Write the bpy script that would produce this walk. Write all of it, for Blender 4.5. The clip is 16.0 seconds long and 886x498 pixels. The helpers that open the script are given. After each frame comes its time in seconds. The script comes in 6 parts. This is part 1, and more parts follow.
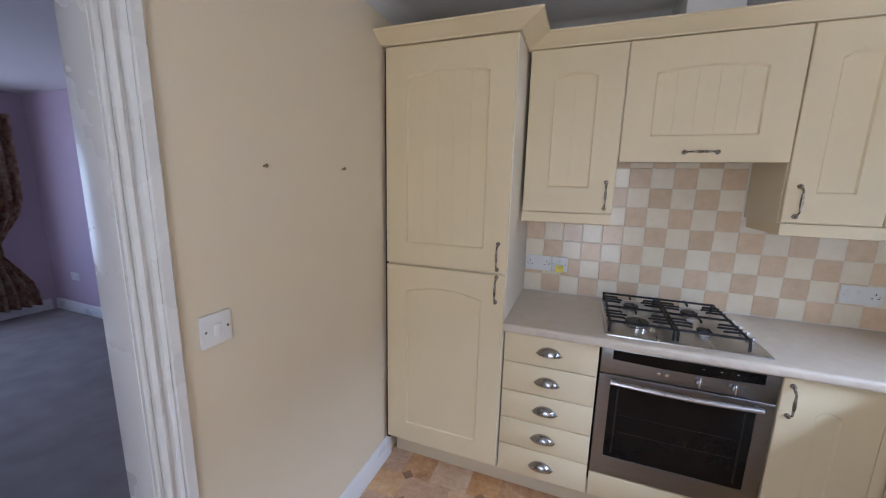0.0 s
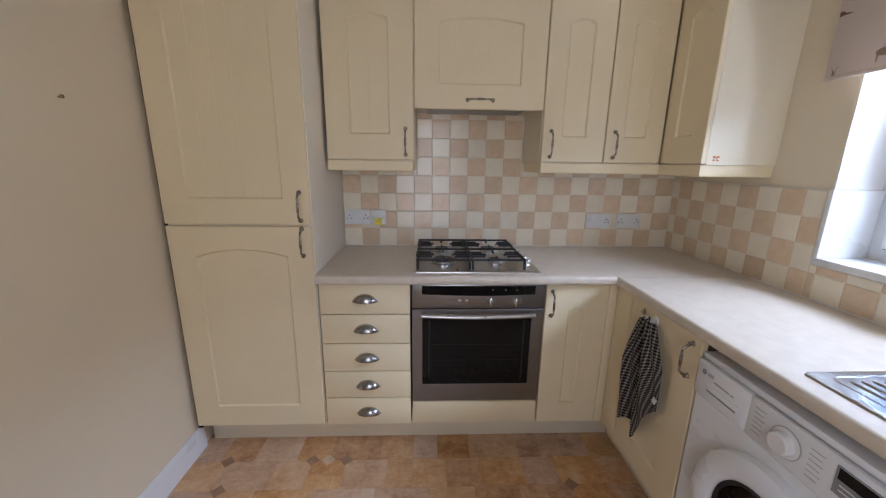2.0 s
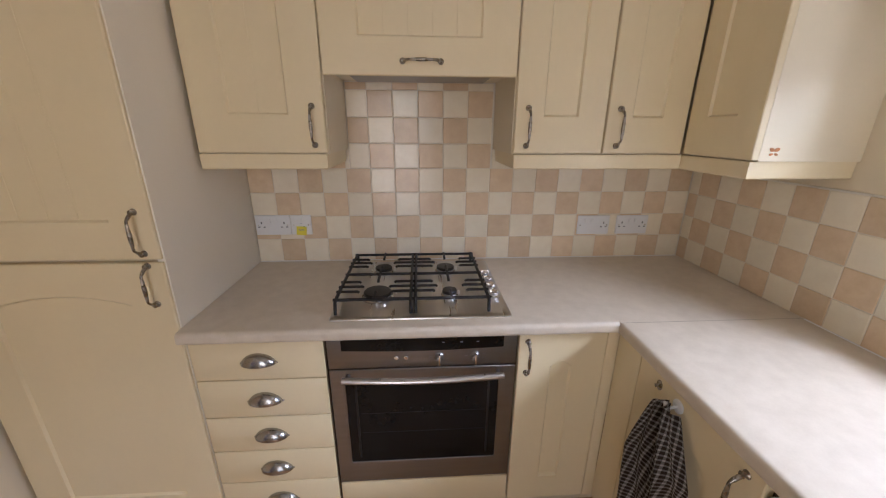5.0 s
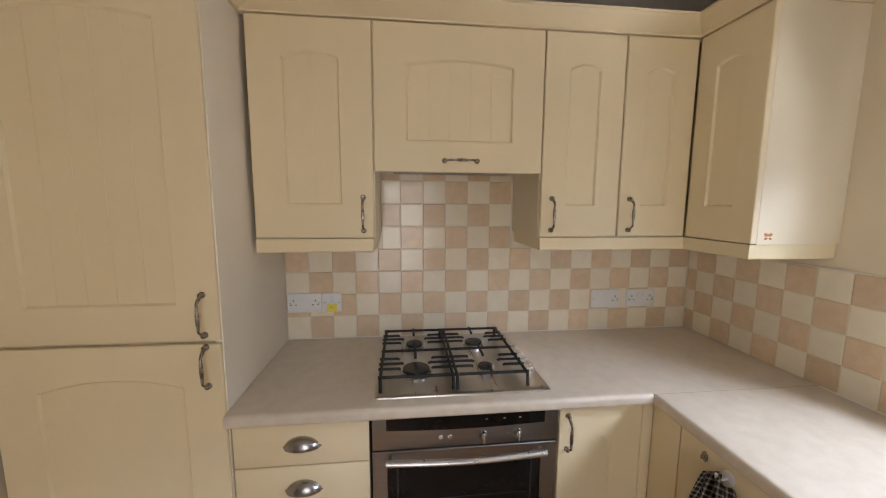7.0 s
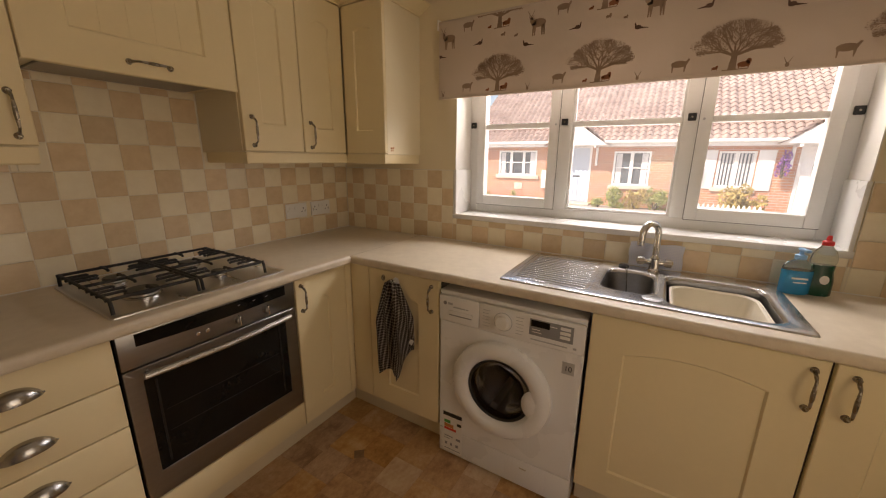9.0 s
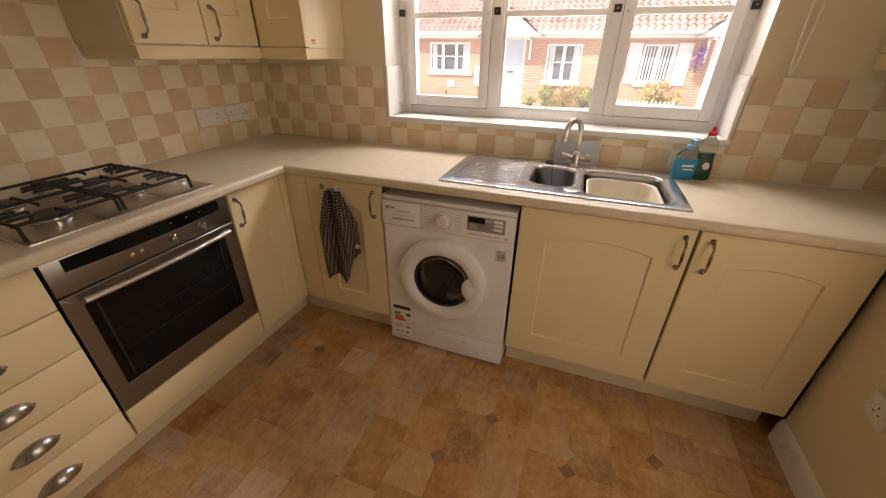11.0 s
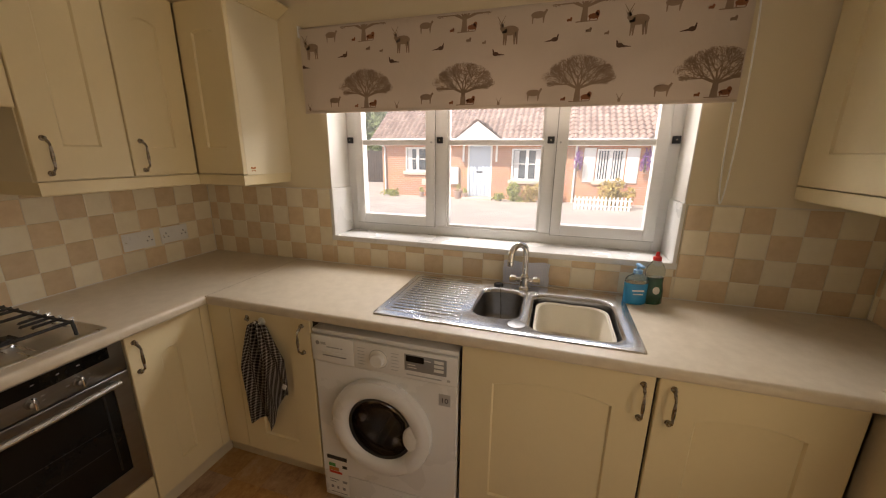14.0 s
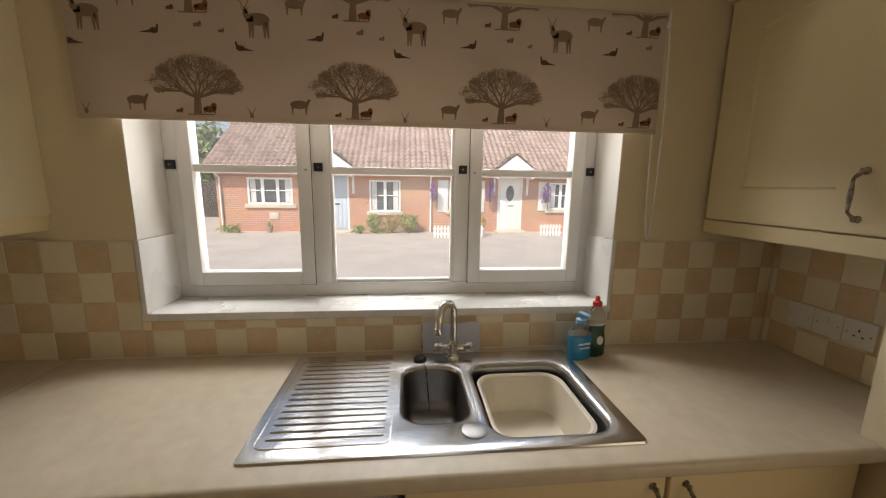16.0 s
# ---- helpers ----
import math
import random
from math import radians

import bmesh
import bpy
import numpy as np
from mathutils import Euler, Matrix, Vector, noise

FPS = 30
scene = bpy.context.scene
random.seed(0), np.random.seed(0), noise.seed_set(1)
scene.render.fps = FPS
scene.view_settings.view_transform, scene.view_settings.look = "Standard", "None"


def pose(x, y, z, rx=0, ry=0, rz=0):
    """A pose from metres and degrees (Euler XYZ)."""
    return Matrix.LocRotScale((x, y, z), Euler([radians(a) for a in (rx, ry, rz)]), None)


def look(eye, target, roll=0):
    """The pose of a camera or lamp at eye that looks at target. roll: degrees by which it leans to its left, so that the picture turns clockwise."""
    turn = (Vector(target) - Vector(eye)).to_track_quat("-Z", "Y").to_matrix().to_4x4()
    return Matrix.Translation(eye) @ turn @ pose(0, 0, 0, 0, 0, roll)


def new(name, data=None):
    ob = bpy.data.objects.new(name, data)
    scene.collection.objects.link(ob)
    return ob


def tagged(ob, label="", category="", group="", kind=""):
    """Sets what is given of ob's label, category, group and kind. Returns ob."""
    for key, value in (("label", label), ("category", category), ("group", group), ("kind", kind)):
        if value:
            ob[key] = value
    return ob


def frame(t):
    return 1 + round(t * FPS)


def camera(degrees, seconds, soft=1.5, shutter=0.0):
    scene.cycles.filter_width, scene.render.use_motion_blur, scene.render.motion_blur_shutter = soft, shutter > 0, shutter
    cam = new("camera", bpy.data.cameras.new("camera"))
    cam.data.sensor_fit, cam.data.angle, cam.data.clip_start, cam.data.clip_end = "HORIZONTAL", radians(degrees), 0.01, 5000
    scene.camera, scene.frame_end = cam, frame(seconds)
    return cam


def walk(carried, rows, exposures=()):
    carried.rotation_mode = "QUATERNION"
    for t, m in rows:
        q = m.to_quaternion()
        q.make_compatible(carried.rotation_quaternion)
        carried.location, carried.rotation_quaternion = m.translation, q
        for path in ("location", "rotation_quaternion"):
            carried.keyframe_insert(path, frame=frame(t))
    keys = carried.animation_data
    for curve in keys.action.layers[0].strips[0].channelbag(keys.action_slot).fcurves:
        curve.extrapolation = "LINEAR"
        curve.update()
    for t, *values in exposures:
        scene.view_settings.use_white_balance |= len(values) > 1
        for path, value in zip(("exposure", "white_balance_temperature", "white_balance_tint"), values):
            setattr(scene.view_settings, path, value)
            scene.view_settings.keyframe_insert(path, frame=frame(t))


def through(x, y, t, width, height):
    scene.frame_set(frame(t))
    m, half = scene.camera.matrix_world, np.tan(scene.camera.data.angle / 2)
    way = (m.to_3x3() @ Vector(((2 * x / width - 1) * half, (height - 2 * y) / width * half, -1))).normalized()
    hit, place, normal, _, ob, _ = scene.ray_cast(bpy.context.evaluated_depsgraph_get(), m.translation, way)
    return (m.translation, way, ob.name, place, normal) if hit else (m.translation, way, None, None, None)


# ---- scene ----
cam = camera(101.4, 16.0, soft=1.15)
PATH = [
    (0, (-1.639, -2.138, 1.521), (-2.329, -0.295, 1.16), 1.3),
    (0.5, (-1.577, -2.167, 1.484), (-2.066, -0.259, 1.14), 1.1),
    (1, (-1.525, -2.144, 1.47), (-1.848, -0.203, 1.116), 1.0),
    (1.5, (-1.461, -2.118, 1.425), (-1.536, -0.154, 1.056), 0.8),
    (2, (-1.431, -2.097, 1.39), (-1.353, -0.153, 0.923), 0.8),
    (2.5, (-1.404, -2.076, 1.386), (-1.265, -0.148, 0.874), 0.6),
    (3, (-1.42, -1.995, 1.393), (-1.229, -0.086, 0.829), 0.6),
    (3.2, (-1.44, -1.944, 1.394), (-1.239, -0.045, 0.802), 0.7),
    (5.3, (-1.188, -1.549, 1.491), (-1.097, 0.347, 0.862), 0.2),
    (5.5, (-1.185, -1.552, 1.504), (-1.112, 0.364, 0.935), 0.1),
    (6, (-1.215, -1.583, 1.542), (-1.153, 0.38, 1.166), 0.1),
    (6.5, (-1.268, -1.602, 1.558), (-1.22, 0.382, 1.309), 0.3),
    (7, (-1.403, -1.633, 1.517), (-1.187, 0.34, 1.268), 0.3),
    (7.5, (-1.504, -1.688, 1.496), (-0.731, 0.134, 1.203), 0.3),
    (8, (-1.609, -1.804, 1.445), (-0.511, -0.18, 1.052), 0.2),
    (8.5, (-1.689, -1.87, 1.396), (-0.317, -0.484, 0.953), 0.3),
    (9, (-1.836, -1.864, 1.372), (-0.166, -0.874, 0.89), 0.6),
    (9.5, (-1.899, -1.862, 1.34), (-0.139, -1.183, 0.674), 0.7),
    (9.7, (-1.896, -1.858, 1.326), (-0.195, -1.233, 0.479), 0.7),
    (11.8, (-1.927, -1.898, 1.404), (-0.278, -1.295, 0.447), 0.7),
    (12, (-1.934, -1.893, 1.401), (-0.273, -1.283, 0.469), 0.7),
    (12.5, (-1.955, -1.887, 1.423), (-0.264, -1.259, 0.56), 0.5),
    (13, (-1.94, -1.896, 1.431), (-0.209, -1.262, 0.655), 0.6),
    (13.5, (-1.831, -1.95, 1.447), (-0.063, -1.309, 0.768), 0.4),
    (14, (-1.667, -1.981, 1.499), (0.182, -1.413, 0.988), 0.5),
    (14.5, (-1.579, -1.994, 1.546), (0.341, -1.569, 1.18), 0.6),
    (15, (-1.513, -1.954, 1.534), (0.432, -1.647, 1.184), 0.7),
    (15.5, (-1.401, -1.802, 1.51), (0.565, -1.632, 1.183), 0.9),
    (16, (-1.251, -1.728, 1.499), (0.71, -1.919, 1.158), 0.8),
]
EXPOSURES = [(0, 1.3, 4590, 15), (1.5, 1.14, 4340, 14), (3, 1.05, 6180, 24), (5.5, 1.19, 5140, 18), (7, 1.2, 5370, 15), (7.5, 0.87, 5500, 13), (8, 0.22, 6590, 16), (9, 0.32, 7310, 19), (12.5, 0.75, 7120, 21), (13.5, 0.56, 6940, 18), (14, 0.26, 7070, 16), (15, 0.12, 7230, 14), (16, -0.19, 6850, 11)]
walk(cam, [(t, look(eye, target, roll)) for t, eye, target, roll in PATH], EXPOSURES)

# ---- world, sun, lamps ----
SUN_AZ, SUN_EL = radians(140), radians(46)
world = bpy.data.worlds.new("world")
scene.world = world
world.use_nodes = True
wn = world.node_tree.nodes
sky = wn.new("ShaderNodeTexSky")
sky.sky_type, sky.sun_disc = "NISHITA", False
sky.sun_elevation, sky.sun_rotation = SUN_EL, radians(90) - SUN_AZ
sky.dust_density, sky.air_density = 2.0, 1.0
world.node_tree.links.new(sky.outputs[0], wn["Background"].inputs[0])
wn["Background"].inputs[1].default_value = 0.15
sun_data = bpy.data.lights.new("sun", "SUN")
sun_data.energy, sun_data.angle, sun_data.color = 5.0, radians(0.53), (1.0, 0.95, 0.88)
sun_ob = new("sun", sun_data)
sun_ob.matrix_world = look((10 * math.cos(SUN_AZ) * math.cos(SUN_EL), 10 * math.sin(SUN_AZ) * math.cos(SUN_EL), 10 * math.sin(SUN_EL)), (0, 0, 0))
lamp = bpy.data.lights.new("lounge_window_light", "AREA")
lamp.shape, lamp.size, lamp.size_y, lamp.energy, lamp.color = "RECTANGLE", 1.9, 1.3, 5, (0.95, 0.97, 1.0)
new("lounge_window_light", lamp).matrix_world = look((-7.22, -1.72, 1.38), (-3.0, -1.0, 1.0))

# Two unseen area lamps outside add window light: sky above, court bounce below.
for name, at, aim, tall, power, tone in (("window_sky_fill", (0.85, -1.67, 2.30), (-0.6, -1.67, 1.0), 0.6, 46, (0.96, 0.97, 0.98)), ("court_bounce_fill", (0.85, -1.67, 0.45), (-0.5, -1.67, 1.75), 0.4, 30, (1.0, 0.94, 0.86))):
    fill_lamp = bpy.data.lights.new(name, "AREA")
    fill_lamp.shape, fill_lamp.size, fill_lamp.size_y, fill_lamp.energy, fill_lamp.color = "RECTANGLE", 1.5, tall, power, tone
    new(name, fill_lamp).matrix_world = look(at, aim)
# Added fill lamp behind the viewpoint, shining through a made-up glazed door.
rear_fill = bpy.data.lights.new("rear_fill_light", "AREA")
rear_fill.shape, rear_fill.size, rear_fill.size_y, rear_fill.energy, rear_fill.color = "RECTANGLE", 0.68, 1.40, 4.5, (1.0, 0.81, 0.53)
new("rear_fill_light", rear_fill).matrix_world = look((-1.47, -2.93, 1.27), (-1.47, 0, 1.55))

# ---- helpers of this scene ----
def thing(name, m, label, category, group="", kind=""):
    ob = new(name)
    ob.matrix_world = m
    ob.empty_display_size = 0.05
    return tagged(ob, label, category, group, kind)


def finish(bm, name, material, angle=38):
    bmesh.ops.recalc_face_normals(bm, faces=bm.faces)
    me = bpy.data.meshes.new(name)
    bm.to_mesh(me)
    bm.free()
    for p in me.polygons:
        p.use_smooth = True
    me.set_sharp_from_angle(angle=radians(angle))
    me.materials.append(material)
    return me


def part(name, bm, material, parent=None, label="", m=None, angle=38):
    me = bm if isinstance(bm, bpy.types.Mesh) else finish(bm, name, material, angle)
    ob = new(name, me)
    if parent is not None:
        ob.parent = parent
    if m is not None:
        ob.matrix_local = m
    return tagged(ob, label)


def solid(name, bm, material, label, category, group="", kind="", m=None, angle=38):
    ob = new(name, finish(bm, name, material, angle))
    if m is not None:
        ob.matrix_world = m
    return tagged(ob, label, category, group, kind)


def box(bm, x0, x1, y0, y1, z0, z1, bev=0.0, seg=2):
    v = bmesh.ops.create_cube(bm, size=1, matrix=Matrix.LocRotScale(((x0 + x1) / 2, (y0 + y1) / 2, (z0 + z1) / 2), None, (abs(x1 - x0), abs(y1 - y0), abs(z1 - z0))))["verts"]
    if bev:
        bmesh.ops.bevel(bm, geom=list({e for a in v for e in a.link_edges}), offset=bev, segments=seg, affect="EDGES", profile=0.5)
    return bm


def boxes(*rows, bev=0.0):
    bm = bmesh.new()
    for r in rows:
        box(bm, *r, bev=bev)
    return bm


def cyl(bm, p0, p1, r, r2=None, seg=24, caps=True):
    a, b = Vector(p0), Vector(p1)
    q = (b - a).to_track_quat("Z", "Y")
    bmesh.ops.create_cone(bm, cap_ends=caps, segments=seg, radius1=r, radius2=r if r2 is None else r2, depth=(b - a).length, matrix=Matrix.LocRotScale((a + b) / 2, q, None))
    return bm


def ball(bm, c, r, sx=1, sy=1, sz=1, seg=16):
    bmesh.ops.create_uvsphere(bm, u_segments=seg, v_segments=seg // 2, radius=r, matrix=Matrix.LocRotScale(c, None, (sx, sy, sz)))
    return bm


def tube(bm, pts, r, seg=10, flat=1.0):
    """A round bar along pts; r is a number or one per point."""
    pts = [Vector(p) for p in pts]
    rings, side = [], None
    for i, p in enumerate(pts):
        d = (pts[min(i + 1, len(pts) - 1)] - pts[max(i - 1, 0)]).normalized()
        if side is None:
            side = d.orthogonal().normalized()
        side = (side - d * side.dot(d)).normalized()
        up = d.cross(side)
        rr = r[i] if isinstance(r, (list, tuple)) else r
        rings.append([bm.verts.new(p + rr * (math.cos(a) * side + flat * math.sin(a) * up)) for a in (2 * math.pi * k / seg for k in range(seg))])
    skin(bm, rings)
    for ring in (rings[0], rings[-1]):
        bm.faces.new(ring)
    return bm


def skin(bm, rings):
    for a, b in zip(rings, rings[1:]):
        n = len(a)
        for k in range(n):
            bm.faces.new((a[k], a[(k + 1) % n], b[(k + 1) % n], b[k]))


def lathe(bm, profile, c, axis="z", seg=32, cap=True):
    """Turns (radius, along) rows about an axis through c."""
    c = Vector(c)
    rings = []
    for r, h in profile:
        ring = []
        for k in range(seg):
            a = 2 * math.pi * k / seg
            u, v = r * math.cos(a), r * math.sin(a)
            ring.append(bm.verts.new(c + Vector((u, v, h) if axis == "z" else (u, h, v))))
        rings.append(ring)
    skin(bm, rings)
    if cap:
        bm.faces.new(rings[0])
        bm.faces.new(rings[-1])
    return bm


def rrect(x0, x1, y0, y1, r, n=6):
    pts = []
    for cx, cy, a0 in ((x1 - r, y1 - r, 0), (x0 + r, y1 - r, 90), (x0 + r, y0 + r, 180), (x1 - r, y0 + r, 270)):
        pts += [(cx + r * math.cos(radians(a0 + 90 * k / n)), cy + r * math.sin(radians(a0 + 90 * k / n))) for k in range(n + 1)]
    return pts


def plate(bm, pts, y0, y1):
    """A flat outline of (x, z) points, from y0 to y1 deep."""
    a = [bm.verts.new((x, y0, z)) for x, z in pts]
    b = [bm.verts.new((x, y1, z)) for x, z in pts]
    skin(bm, [a, b])
    bm.faces.new(a)
    bm.faces.new(b)
    return bm


# ---- materials ----
def material(name, color, rough=0.5, metal=0.0, var=0.06, scale=6.0, fine=90.0, bump=0.04, spread=0.0, rough_var=0.08, tint=None, stretch=None, coat=0.0, grain=0.3):
    """A plain surface with broad and fine variation. spread: how far single pieces differ; tint: a second colour for the broad stains."""
    m = bpy.data.materials.new(name)
    m.use_nodes = True
    n, k = m.node_tree.nodes, m.node_tree.links
    b = n["Principled BSDF"]
    tc, info = n.new("ShaderNodeTexCoord"), n.new("ShaderNodeObjectInfo")
    off = n.new("ShaderNodeVectorMath")
    off.operation = "MULTIPLY_ADD"
    mul = n.new("ShaderNodeMath")
    mul.operation = "MULTIPLY"
    mul.inputs[1].default_value = 37.0 if spread else 0.0
    k.new(info.outputs["Random"], mul.inputs[0])
    k.new(tc.outputs["Object"], off.inputs[0])
    off.inputs[1].default_value = stretch or (1, 1, 1)
    k.new(mul.outputs[0], off.inputs[2])
    big, small = n.new("ShaderNodeTexNoise"), n.new("ShaderNodeTexNoise")
    for t, s, d in ((big, scale, 4.0), (small, fine, 3.0)):
        t.inputs["Scale"].default_value, t.inputs["Detail"].default_value = s, d
        k.new(off.outputs[0], t.inputs["Vector"])
    ramp = n.new("ShaderNodeValToRGB")
    ramp.color_ramp.elements[0].position, ramp.color_ramp.elements[1].position = 0.3, 0.7
    second = tint or [c * (1 - 2 * var) for c in color]
    ramp.color_ramp.elements[0].color = (*second, 1)
    ramp.color_ramp.elements[1].color = (*color, 1)
    mixf = n.new("ShaderNodeMath")
    mixf.operation = "MULTIPLY_ADD"
    mixf.inputs[1].default_value = grain
    k.new(small.outputs[0], mixf.inputs[0])
    sub = n.new("ShaderNodeMath")
    sub.operation = "SUBTRACT"
    sub.inputs[1].default_value = grain / 2
    k.new(big.outputs[0], sub.inputs[0])
    k.new(sub.outputs[0], mixf.inputs[2])
    k.new(mixf.outputs[0], ramp.inputs[0])
    hsv = n.new("ShaderNodeHueSaturation")
    k.new(ramp.outputs[0], hsv.inputs["Color"])
    mr = n.new("ShaderNodeMapRange")
    mr.inputs["To Min"].default_value, mr.inputs["To Max"].default_value = 1 - spread, 1 + spread * 0.6
    k.new(info.outputs["Random"], mr.inputs["Value"])
    k.new(mr.outputs[0], hsv.inputs["Value"])
    k.new(hsv.outputs[0], b.inputs["Base Color"])
    rr = n.new("ShaderNodeMapRange")
    rr.inputs["To Min"].default_value, rr.inputs["To Max"].default_value = max(0.02, rough - rough_var), min(1, rough + rough_var)
    k.new(big.outputs[0], rr.inputs["Value"])
    k.new(rr.outputs[0], b.inputs["Roughness"])
    b.inputs["Metallic"].default_value = metal
    b.inputs["Coat Weight"].default_value = coat
    if bump:
        bp = n.new("ShaderNodeBump")
        bp.inputs["Strength"].default_value, bp.inputs["Distance"].default_value = bump, 0.004
        k.new(small.outputs[0], bp.inputs["Height"])
        k.new(bp.outputs[0], b.inputs["Normal"])
    return m


CREAM = material("cream_vinyl", (0.81, 0.688, 0.43), 0.42, var=0.025, scale=2.5, fine=60, bump=0.03)
CARCASS = material("cream_board", (0.80, 0.705, 0.50), 0.45, var=0.02, scale=3, bump=0.02)
# Paler copy of the carcass cream: window light put into the end panel's colour.
LIT_PANEL = material("window_lit_panel", (0.85, 0.785, 0.64), 0.4, var=0.02, scale=3, fine=140, bump=0.04)
PAINT = material("magnolia_wall_paint", (0.79, 0.688, 0.49), 0.75, var=0.025, scale=1.5, fine=240, bump=0.10)
CEIL = material("white_ceiling_paint", (0.74, 0.72, 0.68), 0.85, var=0.03, scale=1.2, fine=180, bump=0.12)
WHITE_WALL = material("white_wall_paint", (0.80, 0.785, 0.74), 0.7, var=0.03, scale=2, fine=200, bump=0.08)
GLOSS = material("white_gloss_paint", (0.82, 0.815, 0.79), 0.28, var=0.02, scale=4, bump=0.02)
FRAME = material("white_window_paint", (0.82, 0.82, 0.80), 0.35, var=0.025, scale=5, bump=0.02)
GROUT = material("pale_tile_grout", (0.80, 0.74, 0.62), 0.85, var=0.08, scale=9, fine=300, bump=0.15)
TILE_L = material("ivory_glazed_tile", (0.88, 0.80, 0.62), 0.15, var=0.03, scale=22, fine=70, bump=0.10, spread=0.05, rough_var=0.05, tint=(0.84, 0.75, 0.57))
TILE_D = material("sand_glazed_tile", (0.76, 0.595, 0.39), 0.15, var=0.06, scale=24, fine=80, bump=0.10, spread=0.10, rough_var=0.05, tint=(0.69, 0.52, 0.33))
WORKTOP = material("beige_stone_laminate", (0.68, 0.595, 0.465), 0.38, var=0.05, scale=26, fine=230, bump=0.03, tint=(0.61, 0.525, 0.40))
SEAM = material("worktop_joint", (0.40, 0.33, 0.24), 0.6, var=0.1)
STEEL = material("brushed_steel", (0.31, 0.30, 0.285), 0.34, 1.0, var=0.05, scale=3, fine=60, bump=0.03, stretch=(1, 18, 18))
HOB_STEEL = material("polished_hob_steel", (0.60, 0.58, 0.55), 0.30, 1.0, var=0.05, scale=3, fine=60, bump=0.03, stretch=(18, 1, 18))
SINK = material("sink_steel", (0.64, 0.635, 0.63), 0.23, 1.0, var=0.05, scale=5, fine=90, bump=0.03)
# Darker copy of the sink steel: bowl shade painted in, cover's glare dulled.
SHADED_STEEL = material("shaded_sink_steel", (0.36, 0.355, 0.35), 0.36, 1.0, var=0.12, scale=8, fine=120, bump=0.04)
NICKEL = material("brushed_nickel", (0.42, 0.405, 0.38), 0.24, 1.0, var=0.08, scale=30, fine=200, bump=0.03)
CHROME = material("chrome", (0.88, 0.88, 0.87), 0.08, 1.0, var=0.03, scale=10, bump=0.0, rough_var=0.04)
PEWTER = material("antique_pewter", (0.36, 0.325, 0.27), 0.27, 1.0, var=0.12, scale=60, bump=0.03)
IRON = material("black_cast_iron", (0.011, 0.010, 0.010), 0.60, var=0.2, scale=40, fine=300, bump=0.2)
ENAMEL = material("black_enamel", (0.012, 0.012, 0.012), 0.32, var=0.1, scale=20, bump=0.02)
DARKGLASS = material("black_oven_glass", (0.010, 0.009, 0.008), 0.06, var=0.2, scale=4, bump=0.0, rough_var=0.02)
DARKGLASS.node_tree.nodes["Principled BSDF"].inputs["Specular IOR Level"].default_value = 0.22
# Carcass darkened so its colour paints the shade in gaps between the fronts.
GAP_SHADE_SHELL = material("gap_shade_shell", (0.09, 0.065, 0.045), 0.7, var=0.1, scale=12)
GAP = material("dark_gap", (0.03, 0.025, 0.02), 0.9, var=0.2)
APPLIANCE = material("white_appliance_enamel", (0.84, 0.84, 0.83), 0.28, var=0.015, scale=3, bump=0.01)
PLASTIC = material("white_plastic", (0.83, 0.82, 0.79), 0.35, var=0.02, scale=8, bump=0.01)
GREY = material("grey_print", (0.30, 0.30, 0.31), 0.5, var=0.05)
DISPLAY = material("grey_display_plastic", (0.30, 0.30, 0.305), 0.35, var=0.05, bump=0.0)
SILVER = material("silver_panel", (0.52, 0.53, 0.54), 0.4, 0.3, var=0.05, bump=0.0)
BLACK = material("black_plastic", (0.02, 0.02, 0.022), 0.4, var=0.1)
VINYL_PALE = material("vinyl_pale_inset", (0.66, 0.50, 0.32), 0.42, var=0.12, scale=30, bump=0.05, spread=0.12)
VINYL_LINE = material("vinyl_soft_joint", (0.50, 0.31, 0.155), 0.5, var=0.15, scale=12, fine=120, bump=0.05)
VINYL_DARK = material("vinyl_brown_inset", (0.38, 0.235, 0.13), 0.42, var=0.15, scale=30, bump=0.05, spread=0.15)
MAUVE = material("mauve_wall_paint", (0.58, 0.47, 0.55), 0.8, var=0.03, scale=1.5, fine=240, bump=0.1)
CARPET = material("grey_carpet", (0.34, 0.31, 0.28), 0.95, var=0.12, scale=5, fine=600, bump=0.6)
YELLOW = material("yellow_paper", (0.88, 0.76, 0.06), 0.6, var=0.05)
RED = material("red_plastic", (0.70, 0.03, 0.03), 0.35, var=0.05)
BLUE_LIQ = material("blue_liquid_soap", (0.02, 0.30, 0.62), 0.15, var=0.05, scale=12, bump=0.0, coat=0.3)
GREEN_LIQ = material("green_label", (0.010, 0.075, 0.04), 0.25, var=0.1, scale=12, bump=0.0, coat=0.3)
PALE_BLUE = material("pale_blue_plastic", (0.25, 0.50, 0.80), 0.35, var=0.05)
BOWL = material("cream_plastic", (0.80, 0.74, 0.62), 0.45, var=0.03, scale=10, fine=150, bump=0.03)
ORANGE = material("orange_print", (0.55, 0.22, 0.06), 0.5, var=0.05)
GREENP = material("green_print", (0.06, 0.35, 0.08), 0.5, var=0.05)
REDP = material("red_print", (0.65, 0.06, 0.03), 0.5, var=0.05)
ROADS = material("block_paving", (0.50, 0.45, 0.405), 0.85, var=0.12, scale=1.2, fine=14, bump=0.2, tint=(0.42, 0.375, 0.34))
ROOF = material("terracotta_roof_tile", (0.46, 0.35, 0.30), 0.8, var=0.2, scale=2.2, fine=14, bump=0.2, tint=(0.30, 0.215, 0.18))
